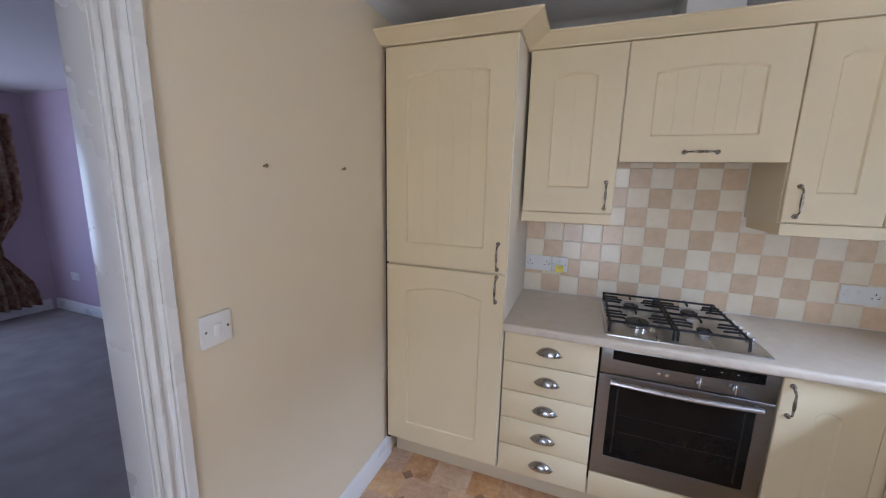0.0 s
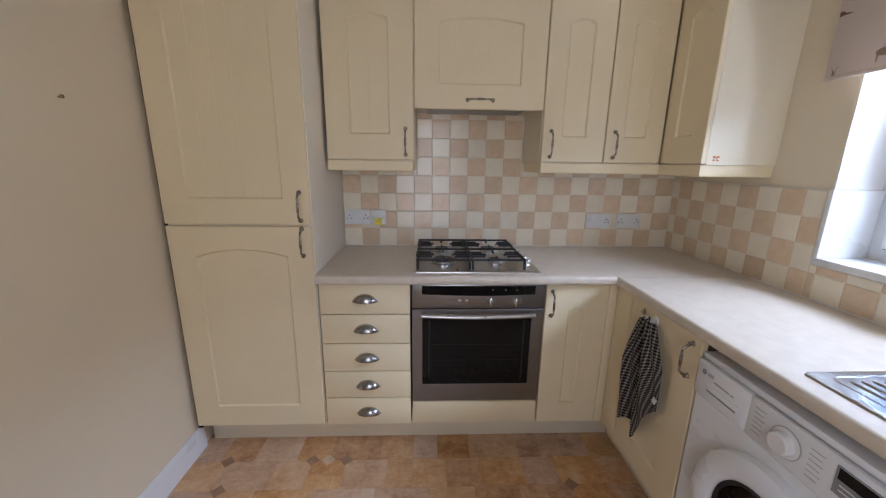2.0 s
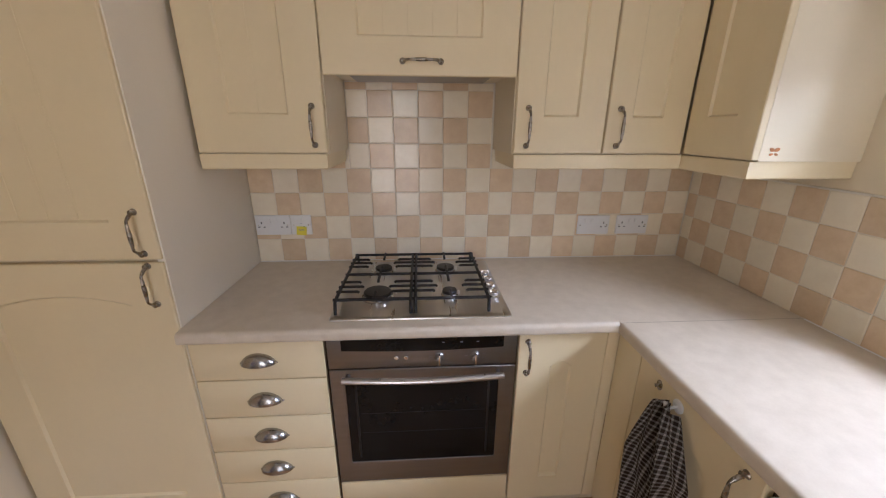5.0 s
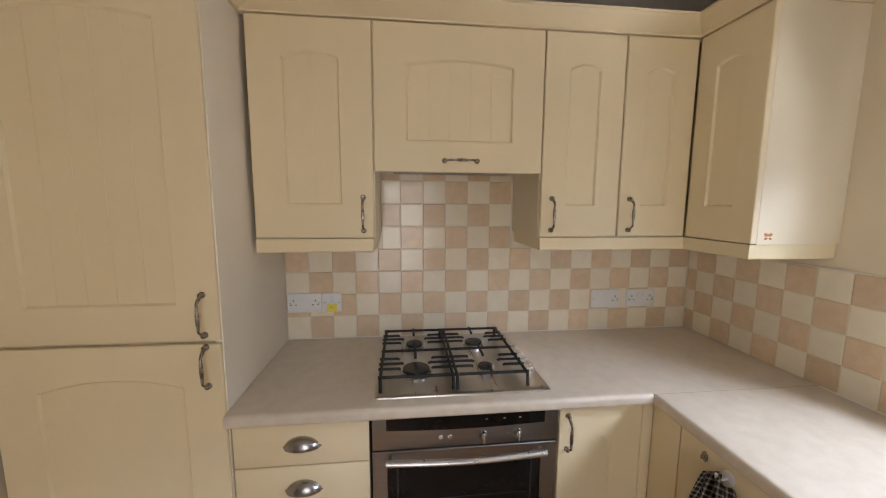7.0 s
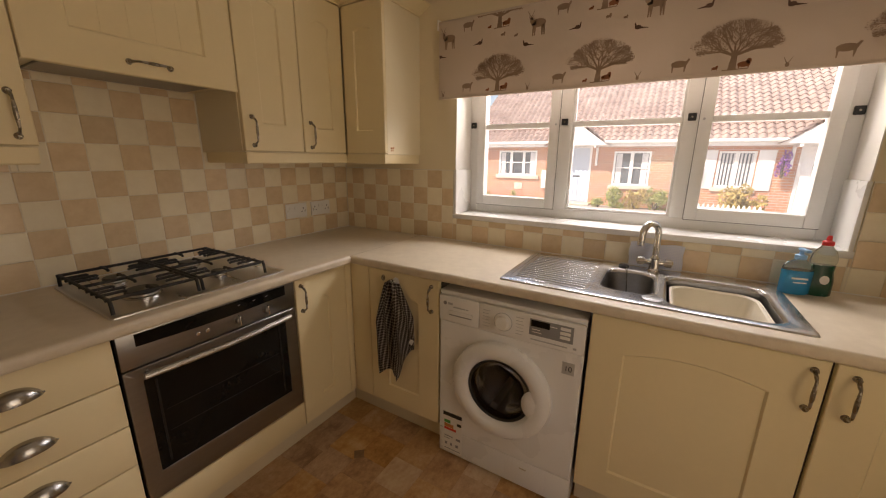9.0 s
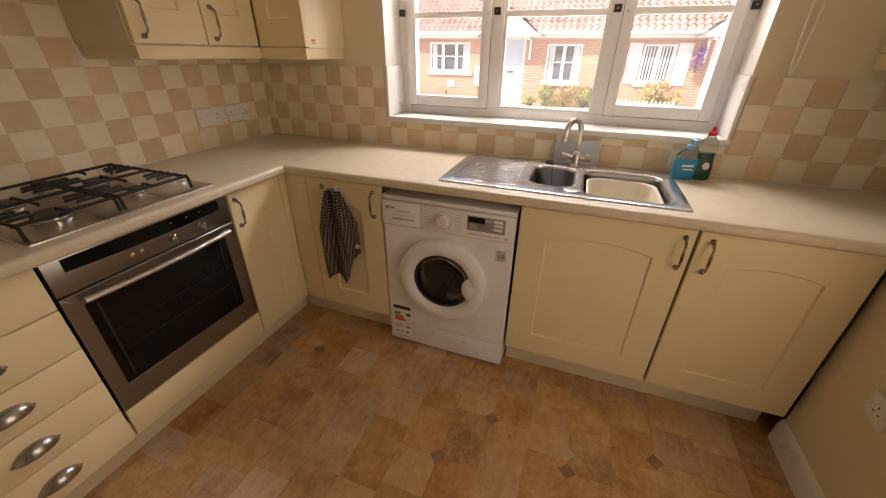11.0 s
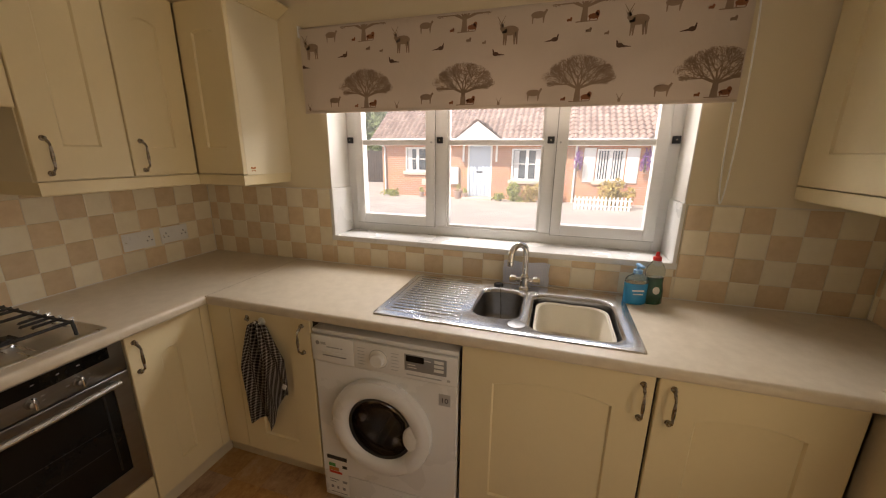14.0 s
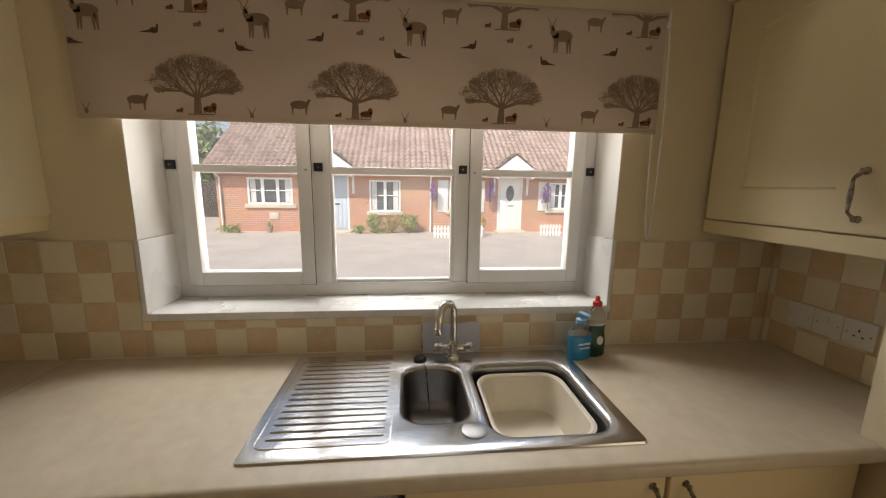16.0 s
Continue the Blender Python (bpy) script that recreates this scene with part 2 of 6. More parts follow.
SHRUB = material("green_shrub_leaf", (0.36, 0.38, 0.11), 0.6, var=0.3, scale=8, tint=(0.20, 0.24, 0.06))
GOLD = material("golden_shrub_leaf", (0.52, 0.40, 0.13), 0.6, var=0.3, scale=8, tint=(0.34, 0.25, 0.07))
TREE_FAR = material("far_tree_leaf", (0.24, 0.30, 0.13), 0.8, var=0.3, scale=0.8, tint=(0.14, 0.19, 0.08))
BARK = material("bark", (0.12, 0.09, 0.06), 0.9, var=0.2, scale=10, bump=0.4)
TIMBER = material("dark_fence_timber", (0.07, 0.05, 0.04), 0.85, var=0.2, scale=3, bump=0.3, stretch=(1, 1, 0.2))
STONE = material("pale_sill_stone", (0.62, 0.56, 0.46), 0.8, var=0.08, scale=8, bump=0.2)
PURPLE = material("purple_flower", (0.30, 0.10, 0.42), 0.7, var=0.3, scale=20)
HOUSEDOOR = material("pale_blue_house_door", (0.52, 0.60, 0.70), 0.4, var=0.03)
HOUSEGLASS = material("house_window_glass", (0.10, 0.12, 0.14), 0.08, var=0.3, scale=1.5, bump=0.0)
NET = material("white_net_curtain", (0.70, 0.70, 0.70), 0.9, var=0.1, scale=10)


def vinyl_material():
    """Printed stone: each flag has its own tone, cloudy patches and faint streaks along or across it."""
    m = bpy.data.materials.new("mottled_vinyl_floor")
    m.use_nodes = True
    n, k = m.node_tree.nodes, m.node_tree.links
    b = n["Principled BSDF"]
    geo, info = n.new("ShaderNodeNewGeometry"), n.new("ShaderNodeObjectInfo")

    def noise(stretch, scale, detail, shift):
        mp, mu, no = n.new("ShaderNodeMapping"), n.new("ShaderNodeVectorMath"), n.new("ShaderNodeTexNoise")
        mu.operation = "MULTIPLY_ADD"
        k.new(info.outputs["Random"], mu.inputs[0])
        mu.inputs[1].default_value = (shift, shift * 1.7, shift * 0.6)
        k.new(geo.outputs["Position"], mu.inputs[2])
        mp.inputs["Scale"].default_value = stretch
        k.new(mu.outputs[0], mp.inputs["Vector"])
        k.new(mp.outputs[0], no.inputs["Vector"])
        no.inputs["Scale"].default_value, no.inputs["Detail"].default_value, no.inputs["Roughness"].default_value = scale, detail, 0.65
        return no

    cloud, patch, streak_a, streak_b, fleck = noise((1, 1, 1), 7, 5, 31.0), noise((1, 1.6, 1), 24, 4, 11.0), noise((1, 5, 1), 10, 6, 17.0), noise((5, 1, 1), 10, 6, 23.0), noise((1, 1, 1), 80, 3, 5.0)
    pick, mod = n.new("ShaderNodeMath"), n.new("ShaderNodeMath")
    mod.operation, pick.operation = "FRACT", "GREATER_THAN"
    times = n.new("ShaderNodeMath")
    times.operation = "MULTIPLY"
    times.inputs[1].default_value = 7.3
    k.new(info.outputs["Random"], times.inputs[0])
    k.new(times.outputs[0], mod.inputs[0])
    k.new(mod.outputs[0], pick.inputs[0])
    pick.inputs[1].default_value = 0.45
    streak = n.new("ShaderNodeMix")
    k.new(pick.outputs[0], streak.inputs[0])
    k.new(streak_a.outputs[0], streak.inputs[2])
    k.new(streak_b.outputs[0], streak.inputs[3])

    def weigh(socket, w, more=None):
        mu = n.new("ShaderNodeMath")
        mu.operation = "MULTIPLY_ADD"
        k.new(socket, mu.inputs[0])
        mu.inputs[1].default_value = w
        if more is None:
            mu.inputs[2].default_value = 0.0
        else:
            k.new(more, mu.inputs[2])
        return mu.outputs[0]

    mixed = weigh(cloud.outputs[0], 0.44, weigh(patch.outputs[0], 0.28, weigh(streak.outputs[0], 0.12, weigh(fleck.outputs[0], 0.14))))
    ramp = n.new("ShaderNodeValToRGB")
    rows = ((0.36, (0.34, 0.175, 0.07)), (0.45, (0.51, 0.285, 0.12)), (0.53, (0.61, 0.365, 0.165)), (0.64, (0.70, 0.50, 0.275)))
    ramp.color_ramp.elements[0].position, ramp.color_ramp.elements[1].position = rows[0][0], rows[-1][0]
    ramp.color_ramp.elements[0].color, ramp.color_ramp.elements[1].color = (*rows[0][1], 1), (*rows[-1][1], 1)
    for p, c in rows[1:3]:
        ramp.color_ramp.elements.new(p).color = (*c, 1)
    shade = weigh(info.outputs["Random"], 0.13, mixed)
    lower = n.new("ShaderNodeMath")
    lower.operation = "SUBTRACT"
    lower.inputs[1].default_value = 0.06
    k.new(shade, lower.inputs[0])
    k.new(lower.outputs[0], ramp.inputs[0])
    hsv, sat = n.new("ShaderNodeHueSaturation"), n.new("ShaderNodeMapRange")
    k.new(mod.outputs[0], sat.inputs["Value"])
    sat.inputs["To Min"].default_value, sat.inputs["To Max"].default_value = 0.74, 1.10
    k.new(sat.outputs[0], hsv.inputs["Saturation"])
    k.new(ramp.outputs[0], hsv.inputs["Color"])
    k.new(hsv.outputs[0], b.inputs["Base Color"])
    bp, ro = n.new("ShaderNodeBump"), n.new("ShaderNodeMapRange")
    bp.inputs["Strength"].default_value, bp.inputs["Distance"].default_value = 0.08, 0.003
    k.new(mixed, bp.inputs["Height"])
    k.new(bp.outputs[0], b.inputs["Normal"])
    ro.inputs["To Min"].default_value, ro.inputs["To Max"].default_value = 0.34, 0.52
    k.new(cloud.outputs[0], ro.inputs["Value"])
    k.new(ro.outputs[0], b.inputs["Roughness"])
    return m


VINYL = vinyl_material()


def glass_material():
    m = bpy.data.materials.new("window_glass")
    m.use_nodes = True
    n, k = m.node_tree.nodes, m.node_tree.links
    mix, tr, gl, fr = (n.new("ShaderNode" + s) for s in ("MixShader", "BsdfTransparent", "BsdfGlossy", "Fresnel"))
    gl.inputs["Roughness"].default_value = 0.02
    fr.inputs["IOR"].default_value = 1.3
    k.new(fr.outputs[0], mix.inputs[0])
    k.new(tr.outputs[0], mix.inputs[1])
    k.new(gl.outputs[0], mix.inputs[2])
    # A faint translucent veil in the glass imitates glare over the outside view.
    veil, haze = n.new("ShaderNodeMixShader"), n.new("ShaderNodeBsdfTranslucent")
    veil.inputs[0].default_value = 0.03
    k.new(mix.outputs[0], veil.inputs[1])
    k.new(haze.outputs[0], veil.inputs[2])
    k.new(veil.outputs[0], n["Material Output"].inputs[0])
    return m


def clear_plastic():
    m = bpy.data.materials.new("clear_plastic")
    m.use_nodes = True
    b = m.node_tree.nodes["Principled BSDF"]
    b.inputs["Base Color"].default_value = (0.86, 0.92, 0.92, 1)
    b.inputs["Roughness"].default_value = 0.12
    b.inputs["Transmission Weight"].default_value = 0.95
    b.inputs["IOR"].default_value = 1.18
    return m


def brick_material():
    m = bpy.data.materials.new("red_brickwork")
    m.use_nodes = True
    n, k = m.node_tree.nodes, m.node_tree.links
    b = n["Principled BSDF"]
    tc, sp, cb, br, no = (n.new("ShaderNode" + s) for s in ("TexCoord", "SeparateXYZ", "CombineXYZ", "TexBrick", "TexNoise"))
    k.new(tc.outputs["Object"], sp.inputs[0])
    add = n.new("ShaderNodeMath")
    k.new(sp.outputs["X"], add.inputs[0])
    k.new(sp.outputs["Y"], add.inputs[1])
    k.new(add.outputs[0], cb.inputs["X"])
    k.new(sp.outputs["Z"], cb.inputs["Y"])
    k.new(cb.outputs[0], br.inputs["Vector"])
    br.inputs["Color1"].default_value, br.inputs["Color2"].default_value, br.inputs["Mortar"].default_value = (0.64, 0.30, 0.165, 1), (0.56, 0.25, 0.14, 1), (0.60, 0.53, 0.45, 1)
    for key, v in (("Scale", 1.0), ("Mortar Size", 0.008), ("Mortar Smooth", 0.2), ("Brick Width", 0.225), ("Row Height", 0.075)):
        br.inputs[key].default_value = v
    no.inputs["Scale"].default_value = 3.0
    mx = n.new("ShaderNodeMix")
    mx.data_type, mx.blend_type = "RGBA", "MULTIPLY"
    mx.inputs[0].default_value = 0.35
    k.new(br.outputs["Color"], mx.inputs[6])
    k.new(no.outputs["Color"], mx.inputs[7])
    k.new(mx.outputs[2], b.inputs["Base Color"])
    bp = n.new("ShaderNodeBump")
    bp.inputs["Strength"].default_value = 0.4
    bp.inputs["Distance"].default_value = 0.01
    bp.invert = True
    k.new(br.outputs["Fac"], bp.inputs["Height"])
    k.new(bp.outputs[0], b.inputs["Normal"])
    b.inputs["Roughness"].default_value = 0.85
    return m


def fabric_material(name="cream_blind_cloth", low=(0.64, 0.545, 0.46), high=(0.72, 0.625, 0.53), through=0.20):
    """Printed blind cloth: some daylight comes through it."""
    m = bpy.data.materials.new(name)
    m.use_nodes = True
    n, k = m.node_tree.nodes, m.node_tree.links
    tc, no, ramp, bp = (n.new("ShaderNode" + s) for s in ("TexCoord", "TexNoise", "ValToRGB", "Bump"))
    k.new(tc.outputs["Object"], no.inputs["Vector"])
    no.inputs["Scale"].default_value = 700
    ramp.color_ramp.elements[0].color, ramp.color_ramp.elements[1].color = (*low, 1), (*high, 1)
    k.new(no.outputs[0], ramp.inputs[0])
    k.new(no.outputs[0], bp.inputs["Height"])
    bp.inputs["Strength"].default_value, bp.inputs["Distance"].default_value = 0.15, 0.001
    df, tl, mix = (n.new("ShaderNode" + s) for s in ("BsdfDiffuse", "BsdfTranslucent", "MixShader"))
    for s in (df, tl):
        k.new(ramp.outputs[0], s.inputs["Color"])
        k.new(bp.outputs[0], s.inputs["Normal"])
    mix.inputs[0].default_value = through
    k.new(df.outputs[0], mix.inputs[1])
    k.new(tl.outputs[0], mix.inputs[2])
    k.new(mix.outputs[0], n["Material Output"].inputs[0])
    return m


def check_material(name, base, line, nu, nv, wide):
    """A woven check laid out by the cloth's own UV."""
    m = bpy.data.materials.new(name)
    m.use_nodes = True
    n, k = m.node_tree.nodes, m.node_tree.links
    b = n["Principled BSDF"]
    uv, sp = n.new("ShaderNodeUVMap"), n.new("ShaderNodeSeparateXYZ")
    k.new(uv.outputs[0], sp.inputs[0])
    outs = []
    for axis, count in (("X", nu), ("Y", nv)):
        mu, fr, lt = n.new("ShaderNodeMath"), n.new("ShaderNodeMath"), n.new("ShaderNodeMath")
        mu.operation, fr.operation, lt.operation = "MULTIPLY", "FRACT", "LESS_THAN"
        mu.inputs[1].default_value, lt.inputs[1].default_value = count, wide
        k.new(sp.outputs[axis], mu.inputs[0])
        k.new(mu.outputs[0], fr.inputs[0])
        k.new(fr.outputs[0], lt.inputs[0])
        outs.append(lt)
    add = n.new("ShaderNodeMath")
    k.new(outs[0].outputs[0], add.inputs[0])
    k.new(outs[1].outputs[0], add.inputs[1])
    half = n.new("ShaderNodeMath")
    half.operation = "MULTIPLY"
    half.inputs[1].default_value = 0.5
    k.new(add.outputs[0], half.inputs[0])
    ramp = n.new("ShaderNodeValToRGB")
    ramp.color_ramp.elements[0].color, ramp.color_ramp.elements[1].color = (*base, 1), (*line, 1)
    e = ramp.color_ramp.elements.new(0.5)
    e.color = (*[0.62 * x + 0.38 * y for x, y in zip(base, line)], 1)
    k.new(half.outputs[0], ramp.inputs[0])
    k.new(ramp.outputs[0], b.inputs["Base Color"])
    no, bp = n.new("ShaderNodeTexNoise"), n.new("ShaderNodeBump")
    no.inputs["Scale"].default_value = 500
    k.new(no.outputs[0], bp.inputs["Height"])
    bp.inputs["Strength"].default_value, bp.inputs["Distance"].default_value = 0.4, 0.002
    k.new(bp.outputs[0], b.inputs["Normal"])
    b.inputs["Roughness"].default_value = 0.95
    return m


def tinted_glass():
    m = bpy.data.materials.new("smoked_bowl_glass")
    m.use_nodes = True
    n, k = m.node_tree.nodes, m.node_tree.links
    mix, tr, gl, fr = (n.new("ShaderNode" + s) for s in ("MixShader", "BsdfTransparent", "BsdfGlossy", "Fresnel"))
    tr.inputs["Color"].default_value = (0.66, 0.66, 0.66, 1)
    gl.inputs["Roughness"].default_value, fr.inputs["IOR"].default_value = 0.03, 1.45
    k.new(fr.outputs[0], mix.inputs[0])
    k.new(tr.outputs[0], mix.inputs[1])
    k.new(gl.outputs[0], mix.inputs[2])
    k.new(mix.outputs[0], n["Material Output"].inputs[0])
    return m


BOWLGLASS = tinted_glass()
BROWN = fabric_material("brown_print", (0.31, 0.22, 0.15), (0.42, 0.31, 0.23), 0.20)
DARKPRINT = fabric_material("dark_print", (0.14, 0.085, 0.06), (0.20, 0.13, 0.10), 0.25)
RUST = fabric_material("russet_print", (0.30, 0.13, 0.07), (0.40, 0.18, 0.10), 0.35)
GLASS, CLEAR, BRICK, CLOTH = glass_material(), clear_plastic(), brick_material(), fabric_material()
TOWEL = check_material("black_white_check_cloth", (0.034, 0.022, 0.018), (0.62, 0.58, 0.52), 17, 34, 0.36)
SPONGE = check_material("blue_white_check_cloth", (0.76, 0.80, 0.93), (0.93, 0.94, 0.96), 30, 16, 0.45)
FLORAL = material("floral_curtain_cloth", (0.70, 0.56, 0.38), 0.9, var=0.3, scale=14, fine=40, bump=0.1, tint=(0.30, 0.14, 0.10))

# ---- structure: kitchen ----
# Hob wall y = 0, window wall x = 0, doorway wall x = -2.545, end wall y = -2.84 with a recess to -3.14 by the window.
XL, YS, YR, XP, ZC = -2.545, -2.84, -3.14, -0.547, 2.33
WT = 0.092  # partition to the next room
WIN_Y0, WIN_Y1, WIN_Z0, WIN_Z1 = -2.48, -0.850, 1.06, 2.03
wall_north = solid("wall_north", boxes((XL - WT, 0.30, 0.0, 0.20, -0.15, ZC)), PAINT, "magnolia painted wall behind the hob", "wall", kind="structure")
wall_east = solid("wall_east", boxes((0, 0.30, WIN_Y1, 0, -0.15, ZC), (0, 0.30, YR, WIN_Y0, -0.15, ZC), (0, 0.30, WIN_Y0, WIN_Y1, -0.15, WIN_Z0), (0, 0.30, WIN_Y0, WIN_Y1, WIN_Z1, ZC)), PAINT, "magnolia painted wall around the kitchen window", "wall", kind="structure")
DOOR_Y0, DOOR_Y1, DOOR_Z = -2.46, -1.655, 2.02
wall_west = solid("wall_west", boxes((XL - WT, XL, DOOR_Y1, 0, 0, ZC), (XL - WT, XL, YS, DOOR_Y0, 0, ZC), (XL - WT, XL, DOOR_Y0, DOOR_Y1, DOOR_Z, ZC)), PAINT, "smooth magnolia painted wall beside the doorway", "wall", kind="structure")
wall_south = solid("wall_south", boxes((XL - WT, -1.90, YS - 0.2, YS, 0, ZC), (-1.04, XP, YS - 0.5, YS, 0, ZC), (-1.90, -1.04, YS - 0.2, YS, 2.04, ZC), (XP, 0.30, YR - 0.2, YR, -0.15, ZC)), PAINT, "magnolia painted end wall with a recess", "wall", kind="structure")
ceiling = solid("ceiling", boxes((XL - WT, 0.30, YR - 0.2, 0.20, ZC, ZC + 0.15)), CEIL, "plain white painted kitchen ceiling", "ceiling", kind="structure")


def coving(run, rz, at):
    """A curved strip in the angle of wall and ceiling, along local x."""
    bm = bmesh.new()
    prof = [(0.0, -0.08)] + [(0.08 - 0.08 * math.cos(radians(a)) + 0.004, -0.08 + 0.08 * math.sin(radians(a))) for a in range(10, 81, 10)] + [(0.08, -0.001), (0.0, -0.001)]
    rings = [[bm.verts.new((x, -d, z)) for d, z in prof] for x in (0, run)]
    skin(bm, rings)
    for r in rings:
        bm.faces.new(r)
    return solid("coving", bm, CEIL, "white plaster coving under the ceiling", "coving", kind="structure", m=pose(*at, 0, 0, rz))


coving(2.545, 0, (XL, -0.001, ZC))
coving(2.84, 90, (XL + 0.001, YS, ZC))
coving(3.14, -90, (-0.001, 0, ZC))

# painted door lining, architrave and skirting
lining = boxes((XL - WT - 0.005, XL + 0.004, DOOR_Y1 - 0.02, DOOR_Y1 + 0.004, 0, DOOR_Z), (XL - WT - 0.005, XL + 0.004, DOOR_Y0 - 0.004, DOOR_Y0 + 0.02, 0, DOOR_Z), (XL - WT - 0.005, XL + 0.004, DOOR_Y0, DOOR_Y1, DOOR_Z - 0.02, DOOR_Z + 0.004), bev=0.002)
door_frame = thing("door_frame", pose(XL, DOOR_Y1, 0), "white gloss painted moulded door frame around the open doorway", "door frame", kind="structure")
part("lining", lining, GLOSS, door_frame, m=pose(-XL, -DOOR_Y1, 0))


def architrave_mesh():
    """Moulded strip 90 mm wide, 2.1 m high: flat band, ogee and beads."""
    prof = [(0, 0), (0, 0.013), (0.003, 0.017), (0.009, 0.017), (0.011, 0.010), (0.015, 0.010), (0.017, 0.019), (0.026, 0.024), (0.035, 0.019), (0.038, 0.011), (0.050, 0.013), (0.056, 0.022), (0.060, 0.017), (0.064, 0.022), (0.086, 0.022), (0.090, 0.018), (0.090, 0)]
    bm = bmesh.new()
    rings = [[bm.verts.new((d, w, z)) for w, d in prof] for z in (0, 2.10)]
    skin(bm, rings)
    for r in rings:
        bm.faces.new(r)
    return finish(bm, "architrave", GLOSS, 24)


ARCH = architrave_mesh()
part("architrave", ARCH, GLOSS, door_frame, m=pose(0.001, -0.018, 0))
part("architrave", ARCH, GLOSS, door_frame, m=Matrix.Translation((0.001, DOOR_Y0 - DOOR_Y1 - 0.018, 0)) @ Matrix.Diagonal((1, -1, 1, 1)))


def skirting(run, at, rz):
    bm = bmesh.new()
    prof = [(0, 0), (0.016, 0), (0.016, 0.085), (0.012, 0.095), (0.012, 0.102), (0.008, 0.108), (0.004, 0.118), (0, 0.12)]
    rings = [[bm.verts.new((x, -d, z)) for d, z in prof] for x in (0, run)]
    skin(bm, rings)
    for r in rings:
        bm.faces.new(r)
    return solid("baseboard", bm, GLOSS, "white gloss painted skirting board", "skirting board", kind="structure", m=pose(*at, 0, 0, rz))


skirting(-1.585 * -1 - 0.525, (XL + 0.001, -1.585, 0), 90)
skirting(0.49, (XP, YS + 0.001, 0), 180)

# unseen glazed door, added in the end wall as opening for the fill lamp
added_door = thing("added_door", pose(-1.04, YS - 0.06, 0, 0, 0, 180), "white glazed door added unseen in the end wall for fill light", "door", kind="structure")
part("door_leaf", boxes((0.002, 0.858, 0.0, 0.045, 0.004, 0.22), (0.002, 0.075, 0.0, 0.045, 0.22, 2.0), (0.785, 0.858, 0.0, 0.045, 0.22, 2.0), (0.075, 0.785, 0.0, 0.045, 1.99, 2.036)), GLOSS, added_door)
gp = part("pane", boxes((0.073, 0.787, 0.018, 0.024, 0.218, 1.992)), GLASS, added_door)
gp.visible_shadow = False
part("lever_handle", tube(bmesh.new(), [(0.80, 0.001, 1.0), (0.80, -0.05, 1.0), (0.72, -0.055, 1.0)], 0.009, 10), CHROME, added_door)

# ---- structure: the lounge seen through the doorway ----
solid("lounge_floor", boxes((-7.4, XL - WT - 0.001, -4.2, 0.2, -0.05, -0.004)), CARPET, "plain grey carpet in the next room", "carpet", kind="structure")
solid("lounge_wall_north", boxes((-7.4, XL - WT, 0.05, 0.2, -0.05, ZC)), MAUVE, "mauve painted wall in the next room", "wall", kind="structure")
solid("lounge_wall_west", boxes((-7.4, -7.2, -4.2, -2.7, -0.05, ZC), (-7.4, -7.2, -0.75, 0.05, -0.05, ZC), (-7.4, -7.2, -2.7, -0.75, -0.05, 0.7), (-7.4, -7.2, -2.7, -0.75, 2.05, ZC)), MAUVE, "mauve painted far wall of the next room with its window opening", "wall", kind="structure")
solid("lounge_wall_south", boxes((-7.4, XL - WT, -4.4, -4.2, -0.05, ZC)), MAUVE, "plain mauve painted end wall of the next room", "wall", kind="structure")
solid("lounge_wall_east", boxes((XL - WT - 0.003, XL - WT - 0.0005, DOOR_Y1 + 0.1, 0.05, 0, ZC), (XL - WT - 0.003, XL - WT - 0.0005, -4.2, DOOR_Y0 - 0.1, 0, ZC)), MAUVE, "mauve painted side of the doorway wall", "wall", kind="structure")
solid("lounge_ceiling", boxes((-7.4, XL - WT, -4.4, 0.2, ZC, ZC + 0.15)), CEIL, "white painted ceiling of the next room", "ceiling", kind="structure")
skirting(4.5, (-7.19, 0.049, 0), 0)
skirting(4.2, (-7.199, -4.2, 0), 90)


def gathered_curtain():
    bm = bmesh.new()
    rows = []
    for j in range(15):
        t = j / 14
        z = 0.10 + 2.0 * t
        pinch = 1 - 0.72 * math.exp(-((z - 0.75) / 0.28) ** 2)
        row = []
        for i in range(61):
            u = i / 60
            row.append(bm.verts.new((0.05 * math.sin(u * 46) * (0.5 + 0.5 * pinch) + 0.08, -0.16 + (u - 0.5) * 0.62 * pinch, z)))
        rows.append(row)
    for a, b in zip(rows, rows[1:]):
        for i in range(60):
            bm.faces.new((a[i], a[i + 1], b[i + 1], b[i]))
    bmesh.ops.solidify(bm, geom=bm.faces[:], thickness=0.004)
    return bm


solid("curtain", gathered_curtain(), FLORAL, "cream floral curtain tied back beside the window", "curtain", m=pose(-7.19, -0.27, 0))

# ---- window ----
window_1 = thing("window_1", pose(0.18, 0, 0), "white painted three-light casement window with glazing bars", "window", kind="structure")


def bar(y0, y1, z0, z1, d0=0.0, d1=0.06):
    return (d0, d1, min(y0, y1), max(y0, y1), min(z0, z1), max(z0, z1))


